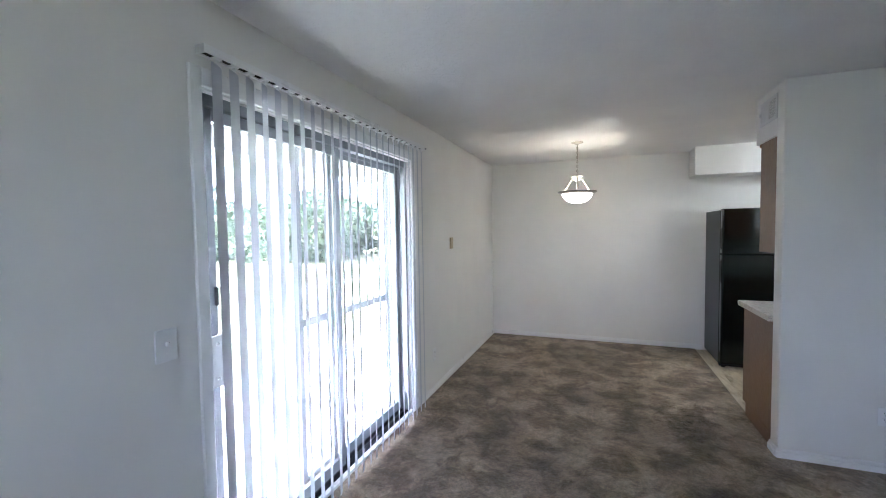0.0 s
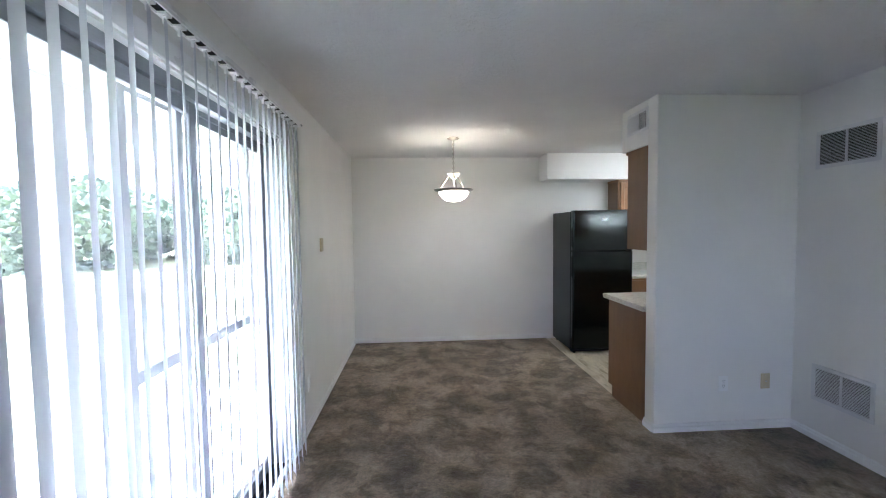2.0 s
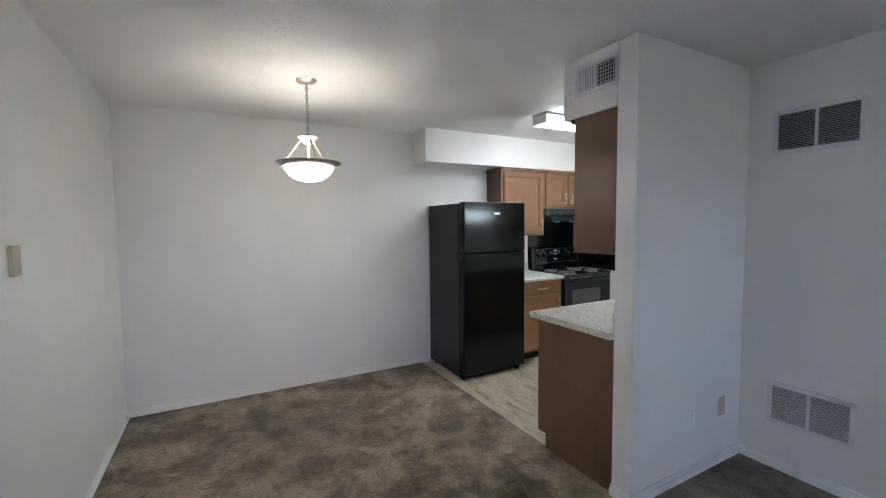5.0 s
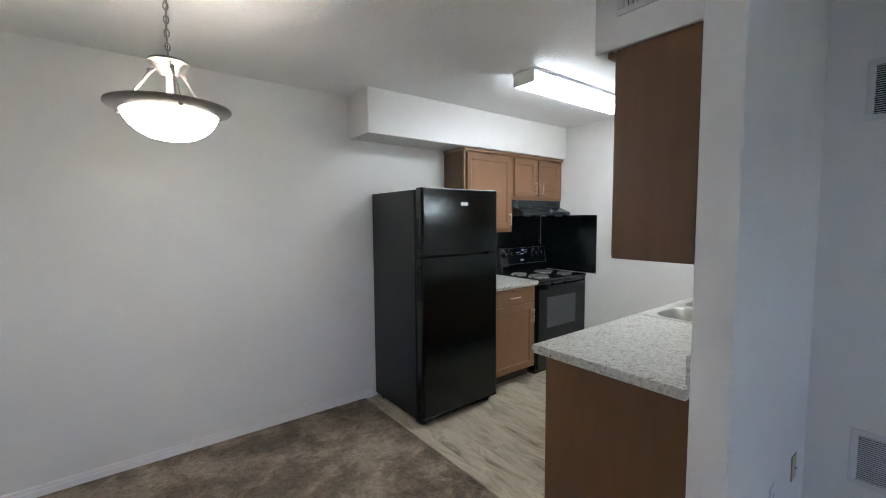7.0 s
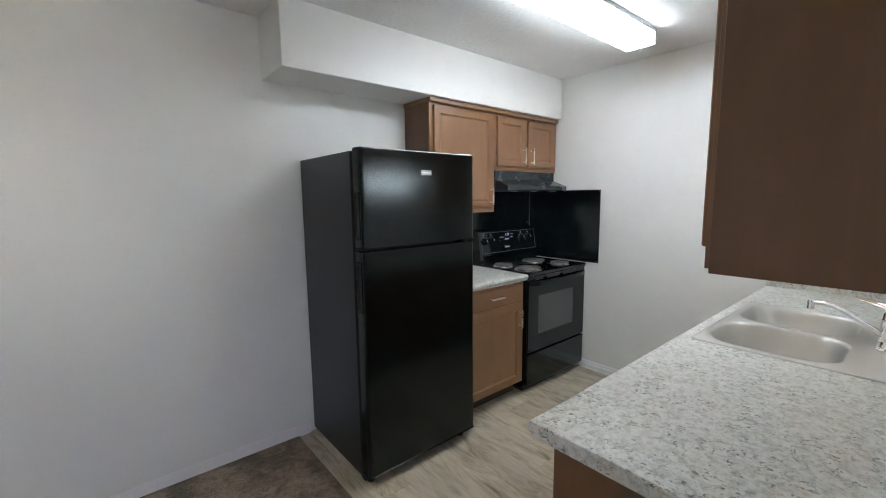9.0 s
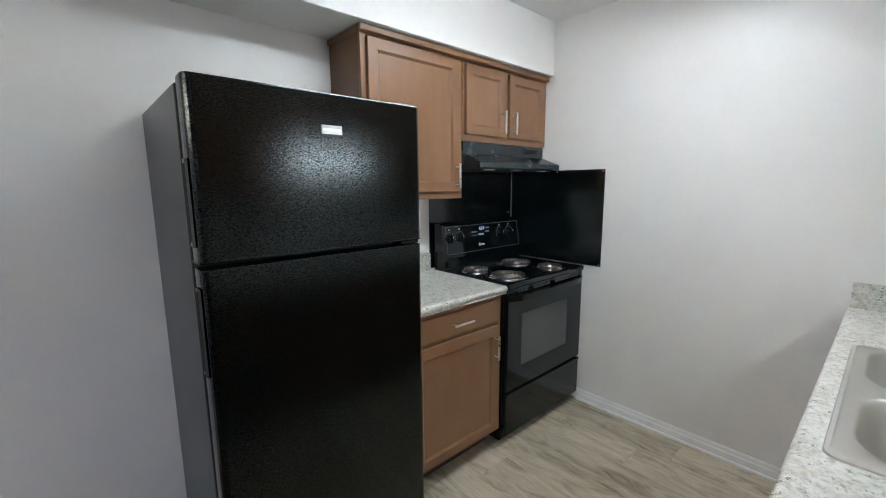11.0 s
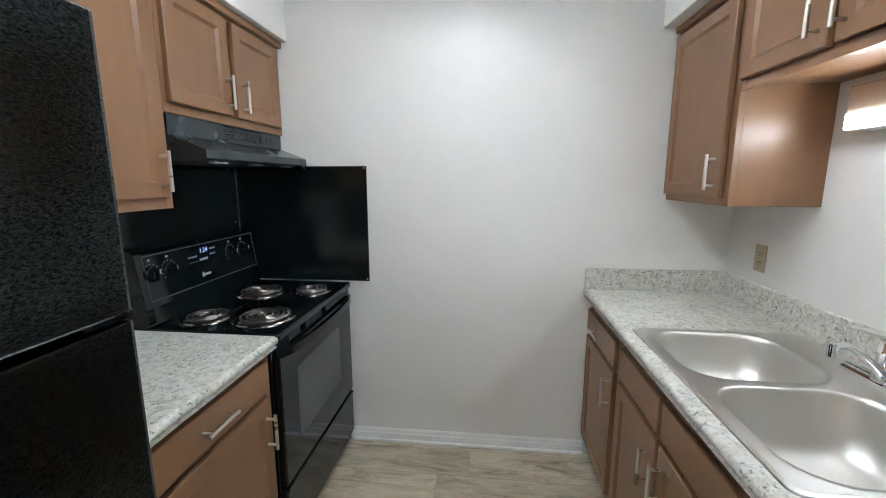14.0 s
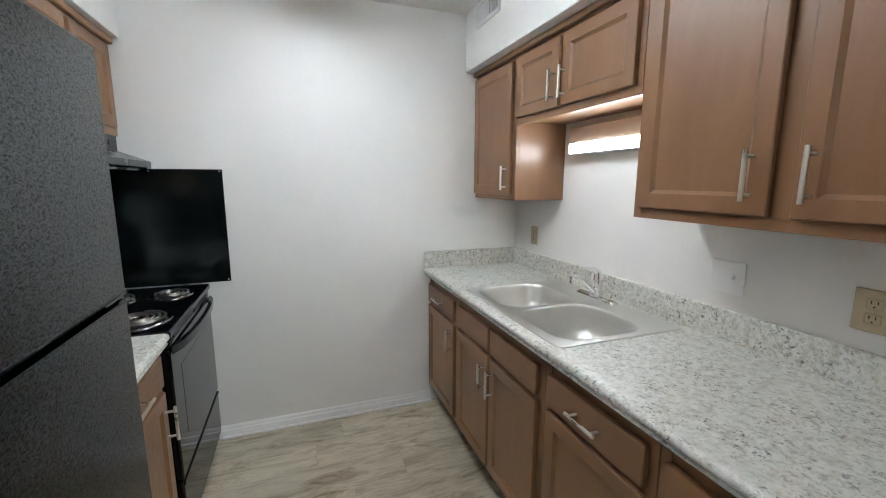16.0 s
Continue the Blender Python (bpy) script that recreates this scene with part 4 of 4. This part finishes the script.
part("body", bm, CHROME, faucet)
bm = bmesh.new()
sweep(bm, [(fx - 0.008, fy + 0.018, RZ + 0.034), (fx - 0.024, fy + 0.058, RZ + 0.066), (fx - 0.050, fy + 0.120, RZ + 0.110), (fx - 0.064, fy + 0.152, RZ + 0.128),
           (fx - 0.076, fy + 0.180, RZ + 0.136), (fx - 0.087, fy + 0.206, RZ + 0.135)], [0.013, 0.0105, 0.0092, 0.0088, 0.0088, 0.0090], 12)
spout = part("spout", bm, CHROME, faucet)
bm = bmesh.new()
lathe(bm, [(0.0001, RZ + 0.146), (0.009, RZ + 0.145), (0.0115, RZ + 0.140), (0.0115, RZ + 0.112), (0.0095, RZ + 0.110), (0.0001, RZ + 0.111)], (fx - 0.088, fy + 0.209, 0), 16)
part("aerator", bm, CHROME, spout)
bm = bmesh.new()
sweep(bm, [(fx, fy - 0.006, RZ + 0.118), (fx + 0.002, fy + 0.023, RZ + 0.138), (fx + 0.006, fy + 0.056, RZ + 0.145), (fx + 0.009, fy + 0.091, RZ + 0.155)],
      [0.018, 0.013, 0.0075, 0.0045], 10)
part("lever", bm, CHROME, faucet)

# ---- counter light ----
cl = thing("under_cabinet_light", (2.52, YK, 1.65), "lit fluorescent strip light on the wall over the sink", "strip light")
part("housing", boxes((2.205, 2.835, YK + 0.0005, YK + 0.075, 1.643, 1.722), bevel=0.003), TAN_ENAMEL, cl, "tan enamel housing")
part("back_plate", boxes((2.206, 2.834, YK + 0.0005, YK + 0.0735, 1.594, 1.6425), bevel=0.002), REGISTER, cl)
part("diffuser", boxes((2.209, 2.831, YK + 0.074, YK + 0.0800, 1.597, 1.6425), bevel=0.002, seg=2), TUBE_SMALL, cl, "glowing ribbed diffuser")

# ---- refrigerator ----
fr = thing("refrigerator", (1.685, 5.55, 0), "black textured top-freezer refrigerator, closed, against the wall", "refrigerator")
FA, FB, FT = 1.315, 2.046, 1.704
part("cabinet", boxes((FA + 0.004, FB - 0.004, 5.245, 5.862, 0.035, FT - 0.012), bevel=0.006, seg=2), FRIDGE_SIDE, fr)
part("gasket", boxes((FA + 0.014, FB - 0.014, 5.228, 5.246, 0.07, FT - 0.02)), BLACK_RUBBER, fr)


def plan_prism(outline, z0_, z1_, bevel):
    """Extrude an outline in plan (x, y) from z0_ to z1_."""
    bm = bmesh.new()
    prism(bm, outline, "x", z0_, z1_)
    bmesh.ops.transform(bm, matrix=Matrix(((0, 1, 0, 0), (0, 0, 1, 0), (1, 0, 0, 0), (0, 0, 0, 1))), verts=bm.verts)
    caps = [e for e in bm.edges if abs(e.verts[0].co.z - e.verts[1].co.z) < 1e-6]
    if bevel:
        bmesh.ops.bevel(bm, geom=caps, offset=bevel, segments=2, affect="EDGES", profile=0.5)
    return bm


def fridge_door(name, z0_, z1_):
    """Door slab whose handle edge sweeps back in a soft curve."""
    out = [(FB - 0.012, 5.160), (FB - 0.004, 5.163), (FB, 5.172), (FB, 5.226), (FA + 0.006, 5.226), (FA + 0.0055, 5.196),
           (FA + 0.0065, 5.178), (FA + 0.010, 5.168), (FA + 0.016, 5.1625), (FA + 0.025, 5.160)]
    return part(name, plan_prism(out, z0_, z1_, 0.005), FRIDGE_BLACK, fr)


fz = fridge_door("freezer_door", 1.232, FT)
fd = fridge_door("fridge_door", 0.065, 1.216)
for dob, za, zb_ in ((fz, 1.275, 1.50), (fd, 0.92, 1.165)):
    lip = [(FA + 0.0056, 5.214), (FA + 0.0055, 5.194), (FA + 0.007, 5.177), (FA + 0.004, 5.175), (FA + 0.0005, 5.192), (FA + 0.0005, 5.214)]
    part("handle", plan_prism(lip, za, zb_, 0.002), BLACK_GLOSS, dob, "moulded edge grip")
    slot = [(FA + 0.0008, 5.212), (FA + 0.0008, 5.194), (FA - 0.0004, 5.194), (FA - 0.0004, 5.212)]
    part("grip_slot", plan_prism(slot, za + 0.012, zb_ - 0.012, 0), DARK_SLOT, dob)
part("badge", boxes((1.671, 1.739, 5.1572, 5.1602, 1.583, 1.609), bevel=0.001), SCREW, fz, "small silver badge")
part("badge_bar", boxes((1.676, 1.734, 5.1566, 5.1573, 1.592, 1.600)), WHITE_PLASTIC, fz)
part("hinge", boxes((FB - 0.085, FB - 0.006, 5.168, 5.235, 1.2175, 1.2305), bevel=0.002), BLACK_GLOSS, fr)
part("hinge_cap", boxes((FB - 0.10, FB - 0.008, 5.175, 5.285, FT - 0.012, FT + 0.006), bevel=0.005, seg=2), BLACK_GLOSS, fr)
part("toe_grille", boxes((FA + 0.012, FB - 0.012, 5.225, 5.27, 0.012, 0.062), bevel=0.003), BLACK_RUBBER, fr)
for xx in (FA + 0.05, FB - 0.05):
    bm = bmesh.new()
    lathe(bm, [(0.0001, 0.0), (0.02, 0.0), (0.02, 0.03), (0.0001, 0.03)], (xx, 5.235, 0), 14)
    part("foot", bm, BLACK_RUBBER, fr)
    bm = bmesh.new()
    lathe(bm, [(0.0001, 0.0), (0.02, 0.0), (0.02, 0.036), (0.0001, 0.036)], (xx, 5.80, 0), 14)
    part("foot", bm, BLACK_RUBBER, fr)

# ---- range ----
RX0, RX1, RF = 2.716, 3.474, 5.285
rg = thing("electric_range", (3.095, 5.57, 0), "black electric coil range with four burners and a dark oven door", "range")
part("body", boxes((RX0 + 0.002, RX1 - 0.002, RF + 0.028, 5.862, 0.03, 0.885), bevel=0.003), BLACK_GLOSS, rg)
part("plinth", boxes((RX0 + 0.02, RX1 - 0.02, RF + 0.06, 5.84, 0.0, 0.03)), BLACK_RUBBER, rg)
bm = bmesh.new()
box(bm, RX0, RX1, RF - 0.008, 5.80, 0.885, 0.916, bevel=0.009, seg=3)
cook = part("cooktop", bm, BLACK_GLOSS, rg, "glossy black porcelain cooktop")
door = part("oven_door", boxes((RX0 + 0.004, RX1 - 0.004, RF, RF + 0.03, 0.312, 0.842), bevel=0.006, seg=2), BLACK_GLASS, rg, "black glass oven door")
part("window", boxes((2.842, 3.30, RF - 0.0012, RF + 0.002, 0.44, 0.735), bevel=0.0008), OVEN_WINDOW, door, "smoked grey window")
part("vent_panel", boxes((RX0 + 0.004, RX1 - 0.004, RF + 0.004, RF + 0.03, 0.846, 0.884), bevel=0.002), BLACK_GLOSS, rg)
for gx, count in ((RX0 + 0.10, 7), (RX0 + 0.24, 13), (RX0 + 0.45, 13), (RX0 + 0.62, 7)):
    for i in range(count):
        x = gx + 0.0115 * i
        part("vent_slot", boxes((x, x + 0.0065, RF + 0.0028, RF + 0.0044, 0.860, 0.880)), DARK_SLOT, rg)
    part("vent_bezel", boxes((gx - 0.006, gx + 0.0115 * count + 0.002, RF + 0.0034, RF + 0.0042, 0.857, 0.883)), KNOB_GREY_DARK, rg)
bow = []
for i in range(13):
    u = i / 12
    bow.append((RX0 + 0.010 + (RX1 - RX0 - 0.020) * u, RF - 0.004 - 0.046 * math.sin(math.pi * u) ** 0.45))
inner = [(x + (0.018 if i < 3 else -0.018 if i > 9 else 0), min(y + 0.018, RF - 0.002)) for i, (x, y) in enumerate(bow)]
bm = plan_prism(bow + inner[::-1], 0.822, 0.852, 0)
part("handle", bm, BLACK_GLOSS, door, "black bar handle")
dr = part("drawer", boxes((RX0 + 0.004, RX1 - 0.004, RF + 0.002, RF + 0.03, 0.055, 0.302), bevel=0.006, seg=2), BLACK_GLOSS, rg)
part("grip_ridge", boxes((RX0 + 0.006, RX1 - 0.006, RF - 0.003, RF + 0.004, 0.284, 0.300), bevel=0.003, seg=2), BLACK_GLOSS, dr)
# back guard, its face leaning back
bm = bmesh.new()
prism(bm, [(5.775, 0.905), (5.79, 0.945), (5.80, 0.975), (5.772, 0.985), (5.800, 1.180), (5.812, 1.190), (5.862, 1.190), (5.862, 0.905)], "x", RX0 + 0.004, RX1 - 0.004)
guard = part("back_guard", bm, BLACK_GLOSS, rg, "sloped black control panel", smooth=False)


def guard_y(z):
    return 5.772 + (z - 0.985) * 0.028 / 0.195


for gx in (RX0, RX1 - 0.03):
    bm = bmesh.new()
    prism(bm, [(5.764, 0.93), (5.768, 0.985), (5.797, 1.186), (5.815, 1.197), (5.863, 1.197), (5.863, 0.93)], "x", gx, gx + 0.03)
    part("end_cap", bm, BLACK_GLOSS, guard, smooth=False)
for kx in (2.778, 2.864, 3.247, 3.342):
    kz = 1.104
    ky = guard_y(kz)
    bm = bmesh.new()
    lathe(bm, [(0.030, 0.001), (0.030, -0.004), (0.024, -0.007), (0.022, -0.022), (0.019, -0.026), (0.0001, -0.026)], (kx, ky, kz), 24, "y")
    knob = part("knob", bm, BLACK_GLOSS, rg, "black control knob")
    part("pointer", boxes((kx - 0.005, kx + 0.005, ky - 0.036, ky - 0.024, kz - 0.022, kz + 0.022), bevel=0.003, seg=2), BLACK_GLOSS, knob)
    part("pointer_mark", boxes((kx - 0.0015, kx + 0.0015, ky - 0.0368, ky - 0.0355, kz + 0.004, kz + 0.020)), INK, knob)
    for a in range(-130, 131, 26):
        c, s = math.sin(radians(a)) * 0.037, math.cos(radians(a)) * 0.037
        bm = boxes((kx + c - 0.0018, kx + c + 0.0018, guard_y(kz + s) - 0.0012, guard_y(kz + s) + 0.001, kz + s - 0.0018, kz + s + 0.0018))
        part("dial_mark", bm, KNOB_GREY, guard)
    part("burner_icon", boxes((kx - 0.006, kx + 0.006, guard_y(kz + 0.052) - 0.0012, guard_y(kz + 0.052) + 0.001, kz + 0.048, kz + 0.056)), KNOB_GREY, guard)
for bx0, bx1, bz0, bz1 in ((RX0 + 0.034, RX1 - 0.034, 1.172, 1.1745), (RX0 + 0.034, RX1 - 0.034, 1.006, 1.0085),
                           (RX0 + 0.034, RX0 + 0.0365, 1.0085, 1.172), (RX1 - 0.0365, RX1 - 0.034, 1.0085, 1.172)):
    bm = bmesh.new()
    prism(bm, [(guard_y(bz0) - 0.0012, bz0), (guard_y(bz1) - 0.0012, bz1), (guard_y(bz1) + 0.001, bz1), (guard_y(bz0) + 0.001, bz0)], "x", bx0, bx1)
    part("bezel_line", bm, KNOB_GREY_DARK, guard, smooth=False)
clock = part("clock_panel", boxes((2.962, 3.142, guard_y(1.13) - 0.003, guard_y(1.13) + 0.004, 1.085, 1.168), bevel=0.001), BLACK_GLASS, rg)
cy = guard_y(1.13) - 0.0042
font = bpy.data.curves.new("clock_digits", "FONT")
font.body, font.size, font.extrude = "1:24", 0.03, 0.0003
digits = new("digits", font)
digits.data.materials.append(DISPLAY)
digits.parent = clock
digits.matrix_local = pose(3.035 - 3.095, cy - 5.57, 1.138, 90, 0, 0)
for i in range(4):
    for j in range(2):
        part("key_mark", boxes((2.970 + 0.014 * i, 2.979 + 0.014 * i, cy + 0.0004, cy + 0.0012, 1.098 + 0.026 * j, 1.105 + 0.026 * j)), KNOB_GREY, clock)
for i in range(3):
    for j in range(3):
        part("key_mark", boxes((3.102 + 0.013 * i, 3.110 + 0.013 * i, cy + 0.0004, cy + 0.0012, 1.096 + 0.024 * j, 1.103 + 0.024 * j)), KNOB_GREY, clock)
part("key_mark", boxes((3.035, 3.085, cy + 0.0004, cy + 0.0012, 1.098, 1.114)), KNOB_GREY, clock)
part("logo_bar", boxes((3.030, 3.085, guard_y(1.045) - 0.0014, guard_y(1.045) + 0.001, 1.038, 1.048), (3.033, 3.040, guard_y(1.045) - 0.0016, guard_y(1.045) + 0.001, 1.034, 1.056)), INK, guard, "silver maker mark")
for bx, by, br in ((2.862, 5.655, 0.080), (3.232, 5.640, 0.100), (2.888, 5.428, 0.102), (3.278, 5.410, 0.080)):
    bm = bmesh.new()
    lathe(bm, [(br + 0.018, 0.9162), (br + 0.016, 0.921), (br + 0.008, 0.9205), (br, 0.9165), (br * 0.5, 0.9163), (0.0001, 0.9163)], (bx, by, 0), 40)
    pan = part("drip_pan", bm, DRIP_PAN, rg, "chrome drip pan")
    bm = bmesh.new()
    pts, turns = [], 4 if br > 0.09 else 3
    n = 34 * turns
    for i in range(n + 1):
        a = 2 * math.pi * turns * i / n
        r = 0.018 + (br - 0.022) * i / n
        pts.append((bx + r * math.cos(a), by + r * math.sin(a), 0.9255))
    sweep(bm, pts, 0.0048, 6)
    part("coil", bm, COIL, pan, "dark metal heating coil")
    bm = bmesh.new()
    for i in range(3):
        a = 2 * math.pi * i / 3 + 0.5
        sweep(bm, [(bx, by, 0.920), (bx + br * math.cos(a), by + br * math.sin(a), 0.920)], 0.002, 6)
    part("support", bm, SCREW, pan)

# ---- range hood ----
hood = thing("range_hood", (3.09, YF, 1.51), "dark grey metal range hood under the short cabinet", "range hood")
bm = bmesh.new()
HX0, HX1 = 2.714, 3.466
prism(bm, [(YF - 0.001, 1.666), (5.612, 1.666), (5.612, 1.598), (5.49, 1.552), (5.482, 1.548), (5.482, 1.520), (5.488, 1.514), (YF - 0.001, 1.514)], "x", HX0, HX1)
part("shell", bm, HOOD_GREY, hood, smooth=False)
part("underside", boxes((HX0 + 0.03, HX1 - 0.03, 5.52, YF - 0.03, 1.510, 1.5145)), DARK_SLOT, hood)
for i in range(3):
    for j in range(5):
        x = 2.985 + 0.088 * i
        part("vent_slot", boxes((x, x + 0.078, 5.6105, 5.6122, 1.612 + 0.0095 * j, 1.617 + 0.0095 * j)), DARK_SLOT, hood)
sw = part("switch_plate", boxes((3.275, 3.405, 5.6095, 5.6122, 1.614, 1.650)), BLACK_GLOSS, hood)
for i in range(3):
    part("rocker", boxes((3.285 + 0.04 * i, 3.312 + 0.04 * i, 5.6075, 5.610, 1.622, 1.642), bevel=0.001), HOOD_GREY, sw)
for x in (2.78, 3.02, 3.27):
    part("clip", boxes((x, x + 0.075, 5.50, 5.525, 1.505, 1.511), bevel=0.001), SCREW, hood, "bright metal filter clip")

# ---- range splash panels ----
sp = thing("splash_panel", (XE, 5.53, 0.92), "black painted sheet metal splash panel screwed to the end wall", "splash panel")
part("sheet", boxes((XE - 0.006, XE - 0.0008, 5.174, YF - 0.007, 0.9192, 1.516), bevel=0.001), BLACK_PANEL, sp)
for yy, zz in ((5.186, 1.506), (5.186, 0.930), (5.5, 1.506)):
    bm = bmesh.new()
    lathe(bm, [(0.0001, -0.0022), (0.0035, -0.0018), (0.0042, 0.0)], (XE - 0.0061, yy, zz), 10, "x")
    part("screw", bm, SCREW, sp)
sp = thing("splash_panel", (3.08, YF, 0.92), "black painted sheet metal splash panel behind the range", "splash panel")
part("sheet", boxes((2.694, XE - 0.007, YF - 0.006, YF - 0.0008, 0.9192, 1.513), bevel=0.001), BLACK_PANEL, sp)
for xx, zz in ((2.725, 1.500), (3.42, 1.500), (3.445, 1.23)):
    bm = bmesh.new()
    lathe(bm, [(0.0001, -0.0022), (0.0035, -0.0018), (0.0042, 0.0)], (xx, YF - 0.0061, zz), 10, "y")
    part("screw", bm, SCREW, sp)
ed = thing("corner_strip", (XE - 0.01, YF - 0.01, 1.2), "thin bright metal corner strip between splash panels", "trim strip")
part("strip", boxes((XE - 0.0105, XE - 0.0065, YF - 0.0105, YF - 0.0065, 1.2, 1.513)), SCREW, ed)

# ---- outside ----
structure("ground", boxes((-160, 160, -140, 160, -0.5, -0.16)), GRASS, "mown green lawn", "lawn")
structure("pavement", boxes((-3.4, XL - 0.2, -0.6, 5.2, -0.159, -0.05), bevel=0.01), CONCRETE, "pale concrete patio slab", "patio")
screen = thing("sliding_screen_door", (-1.56, 2.6, -0.049), "pale grey aluminium screen door frame outside the patio door", "screen door")
for yy in (2.0, 3.078):
    part("stile", boxes((-1.572, -1.5412, yy, yy + 0.05, -0.049, 2.08), bevel=0.003), SCREEN_PAINT, screen)
for za, zb in ((-0.049, 0.03), (0.945, 0.995), (2.02, 2.08)):
    part("rail", boxes((-1.570, -1.5432, 2.05, 3.078, za, zb), bevel=0.003), SCREEN_PAINT, screen)
balcony = thing("balcony", (-2.4, 2.3, 2.3), "pale painted balcony overhanging the patio", "balcony")
part("deck", boxes((-2.75, XL - 0.2, -0.6, 5.2, 2.42, 2.56), bevel=0.005), SIDING, balcony)
part("beam", boxes((-2.75, -2.61, -0.6, 5.2, 2.16, 2.42), bevel=0.005), SIDING, balcony)
for yy in (-0.5, 3.1, 5.1):
    part("post", boxes((-2.74, -2.62, yy - 0.06, yy + 0.06, -0.051, 2.16), bevel=0.006), SIDING, balcony)
rngt = np.random.default_rng(3)


def leaf_cloud(name, centres, radii, count, size, label):
    """Many small tilted leaf clumps spread over a set of crowns."""
    k = rngt.integers(0, len(centres), count)
    d = rngt.normal(size=(count, 3))
    d /= np.linalg.norm(d, axis=1)[:, None]
    rr = 0.55 + 0.5 * rngt.random(count) ** 0.6
    p = centres[k] + d * radii[k] * rr[:, None]
    a = rngt.normal(size=(count, 3))
    a /= np.linalg.norm(a, axis=1)[:, None]
    b = np.cross(a, rngt.normal(size=(count, 3)))
    b /= np.linalg.norm(b, axis=1)[:, None]
    s = (size * (0.5 + rngt.random(count)))[:, None]
    v = np.stack([p - a * s, p + b * s * 0.6, p + a * s, p - b * s * 0.6], 1).reshape(-1, 3)
    me = bpy.data.meshes.new(name)
    me.from_pydata(v.tolist(), [], np.arange(count * 4).reshape(-1, 4).tolist())
    me.materials.append(LEAF)
    return tagged(new(name, me), label, "trees", kind="stuff")


n = 60
ang = rngt.uniform(radians(88), radians(182), n)
dist = rngt.uniform(24, 34, n)
cz = rngt.uniform(0.8, 2.6, n)
cen = np.stack([np.cos(ang) * dist, np.sin(ang) * dist, cz], 1)
rad = np.stack([rngt.uniform(1.8, 3.2, n), rngt.uniform(1.8, 3.2, n), rngt.uniform(1.2, 2.4, n)], 1)
leaf_cloud("far_woods", cen, rad, 110000, 0.17, "row of leafy green shrubs and trees beyond the lawn")

# ---- brick return outside, brick by brick ----
ret = structure("wall_brick", boxes((-1.71, XL - 0.2, 3.458, 3.65, -0.16, 2.42)), MORTAR, "red brick return wall with pale mortar joints", "brick wall")
bm = bmesh.new()
box(bm, -0.078, 0.078, -0.010, 0.010, -0.028, 0.028, bevel=0.003)
full = finish(bm, "brick", BRICK)
bm = bmesh.new()
box(bm, -0.034, 0.034, -0.010, 0.010, -0.028, 0.028, bevel=0.003)
half = finish(bm, "brick", BRICK)
for row in range(38):
    z = -0.125 + 0.0667 * row
    spots = ((full, -1.626),) if row % 2 else ((half, -1.670), (half, -1.582))
    for me, x in spots:
        b = new("brick", me)
        b.parent = ret
        b.location = (x, 3.452, z)

# ---- vinyl planks ----
W = 0.193
rngp = random.Random(9)
x_edges = [3.430 - W * i for i in range(-1, 13)]
for i, xe in enumerate(x_edges):
    xa, xb = max(xe - W, XV + 0.001), min(xe, XE)
    if xb - xa < 0.01:
        continue
    start = {1: 4.63, 3: 4.36}.get(i, 3.4 + rngp.uniform(0, 1.2))
    cuts = [YK]
    y = start - 2 * 1.22
    while y < YF:
        if y > YK + 0.03:
            cuts.append(y)
        y += 1.22
    cuts.append(YF)
    for ya_, yb_ in zip(cuts, cuts[1:]):
        bm = bmesh.new()
        box(bm, xa + 0.0004, xb - 0.0004, ya_ + 0.0004, yb_ - 0.0004, -0.0062, 0.0, bevel=0.0007)
        pl = new("plank", finish(bm, "plank", PLANK))
        pl.parent = kitchen_floor
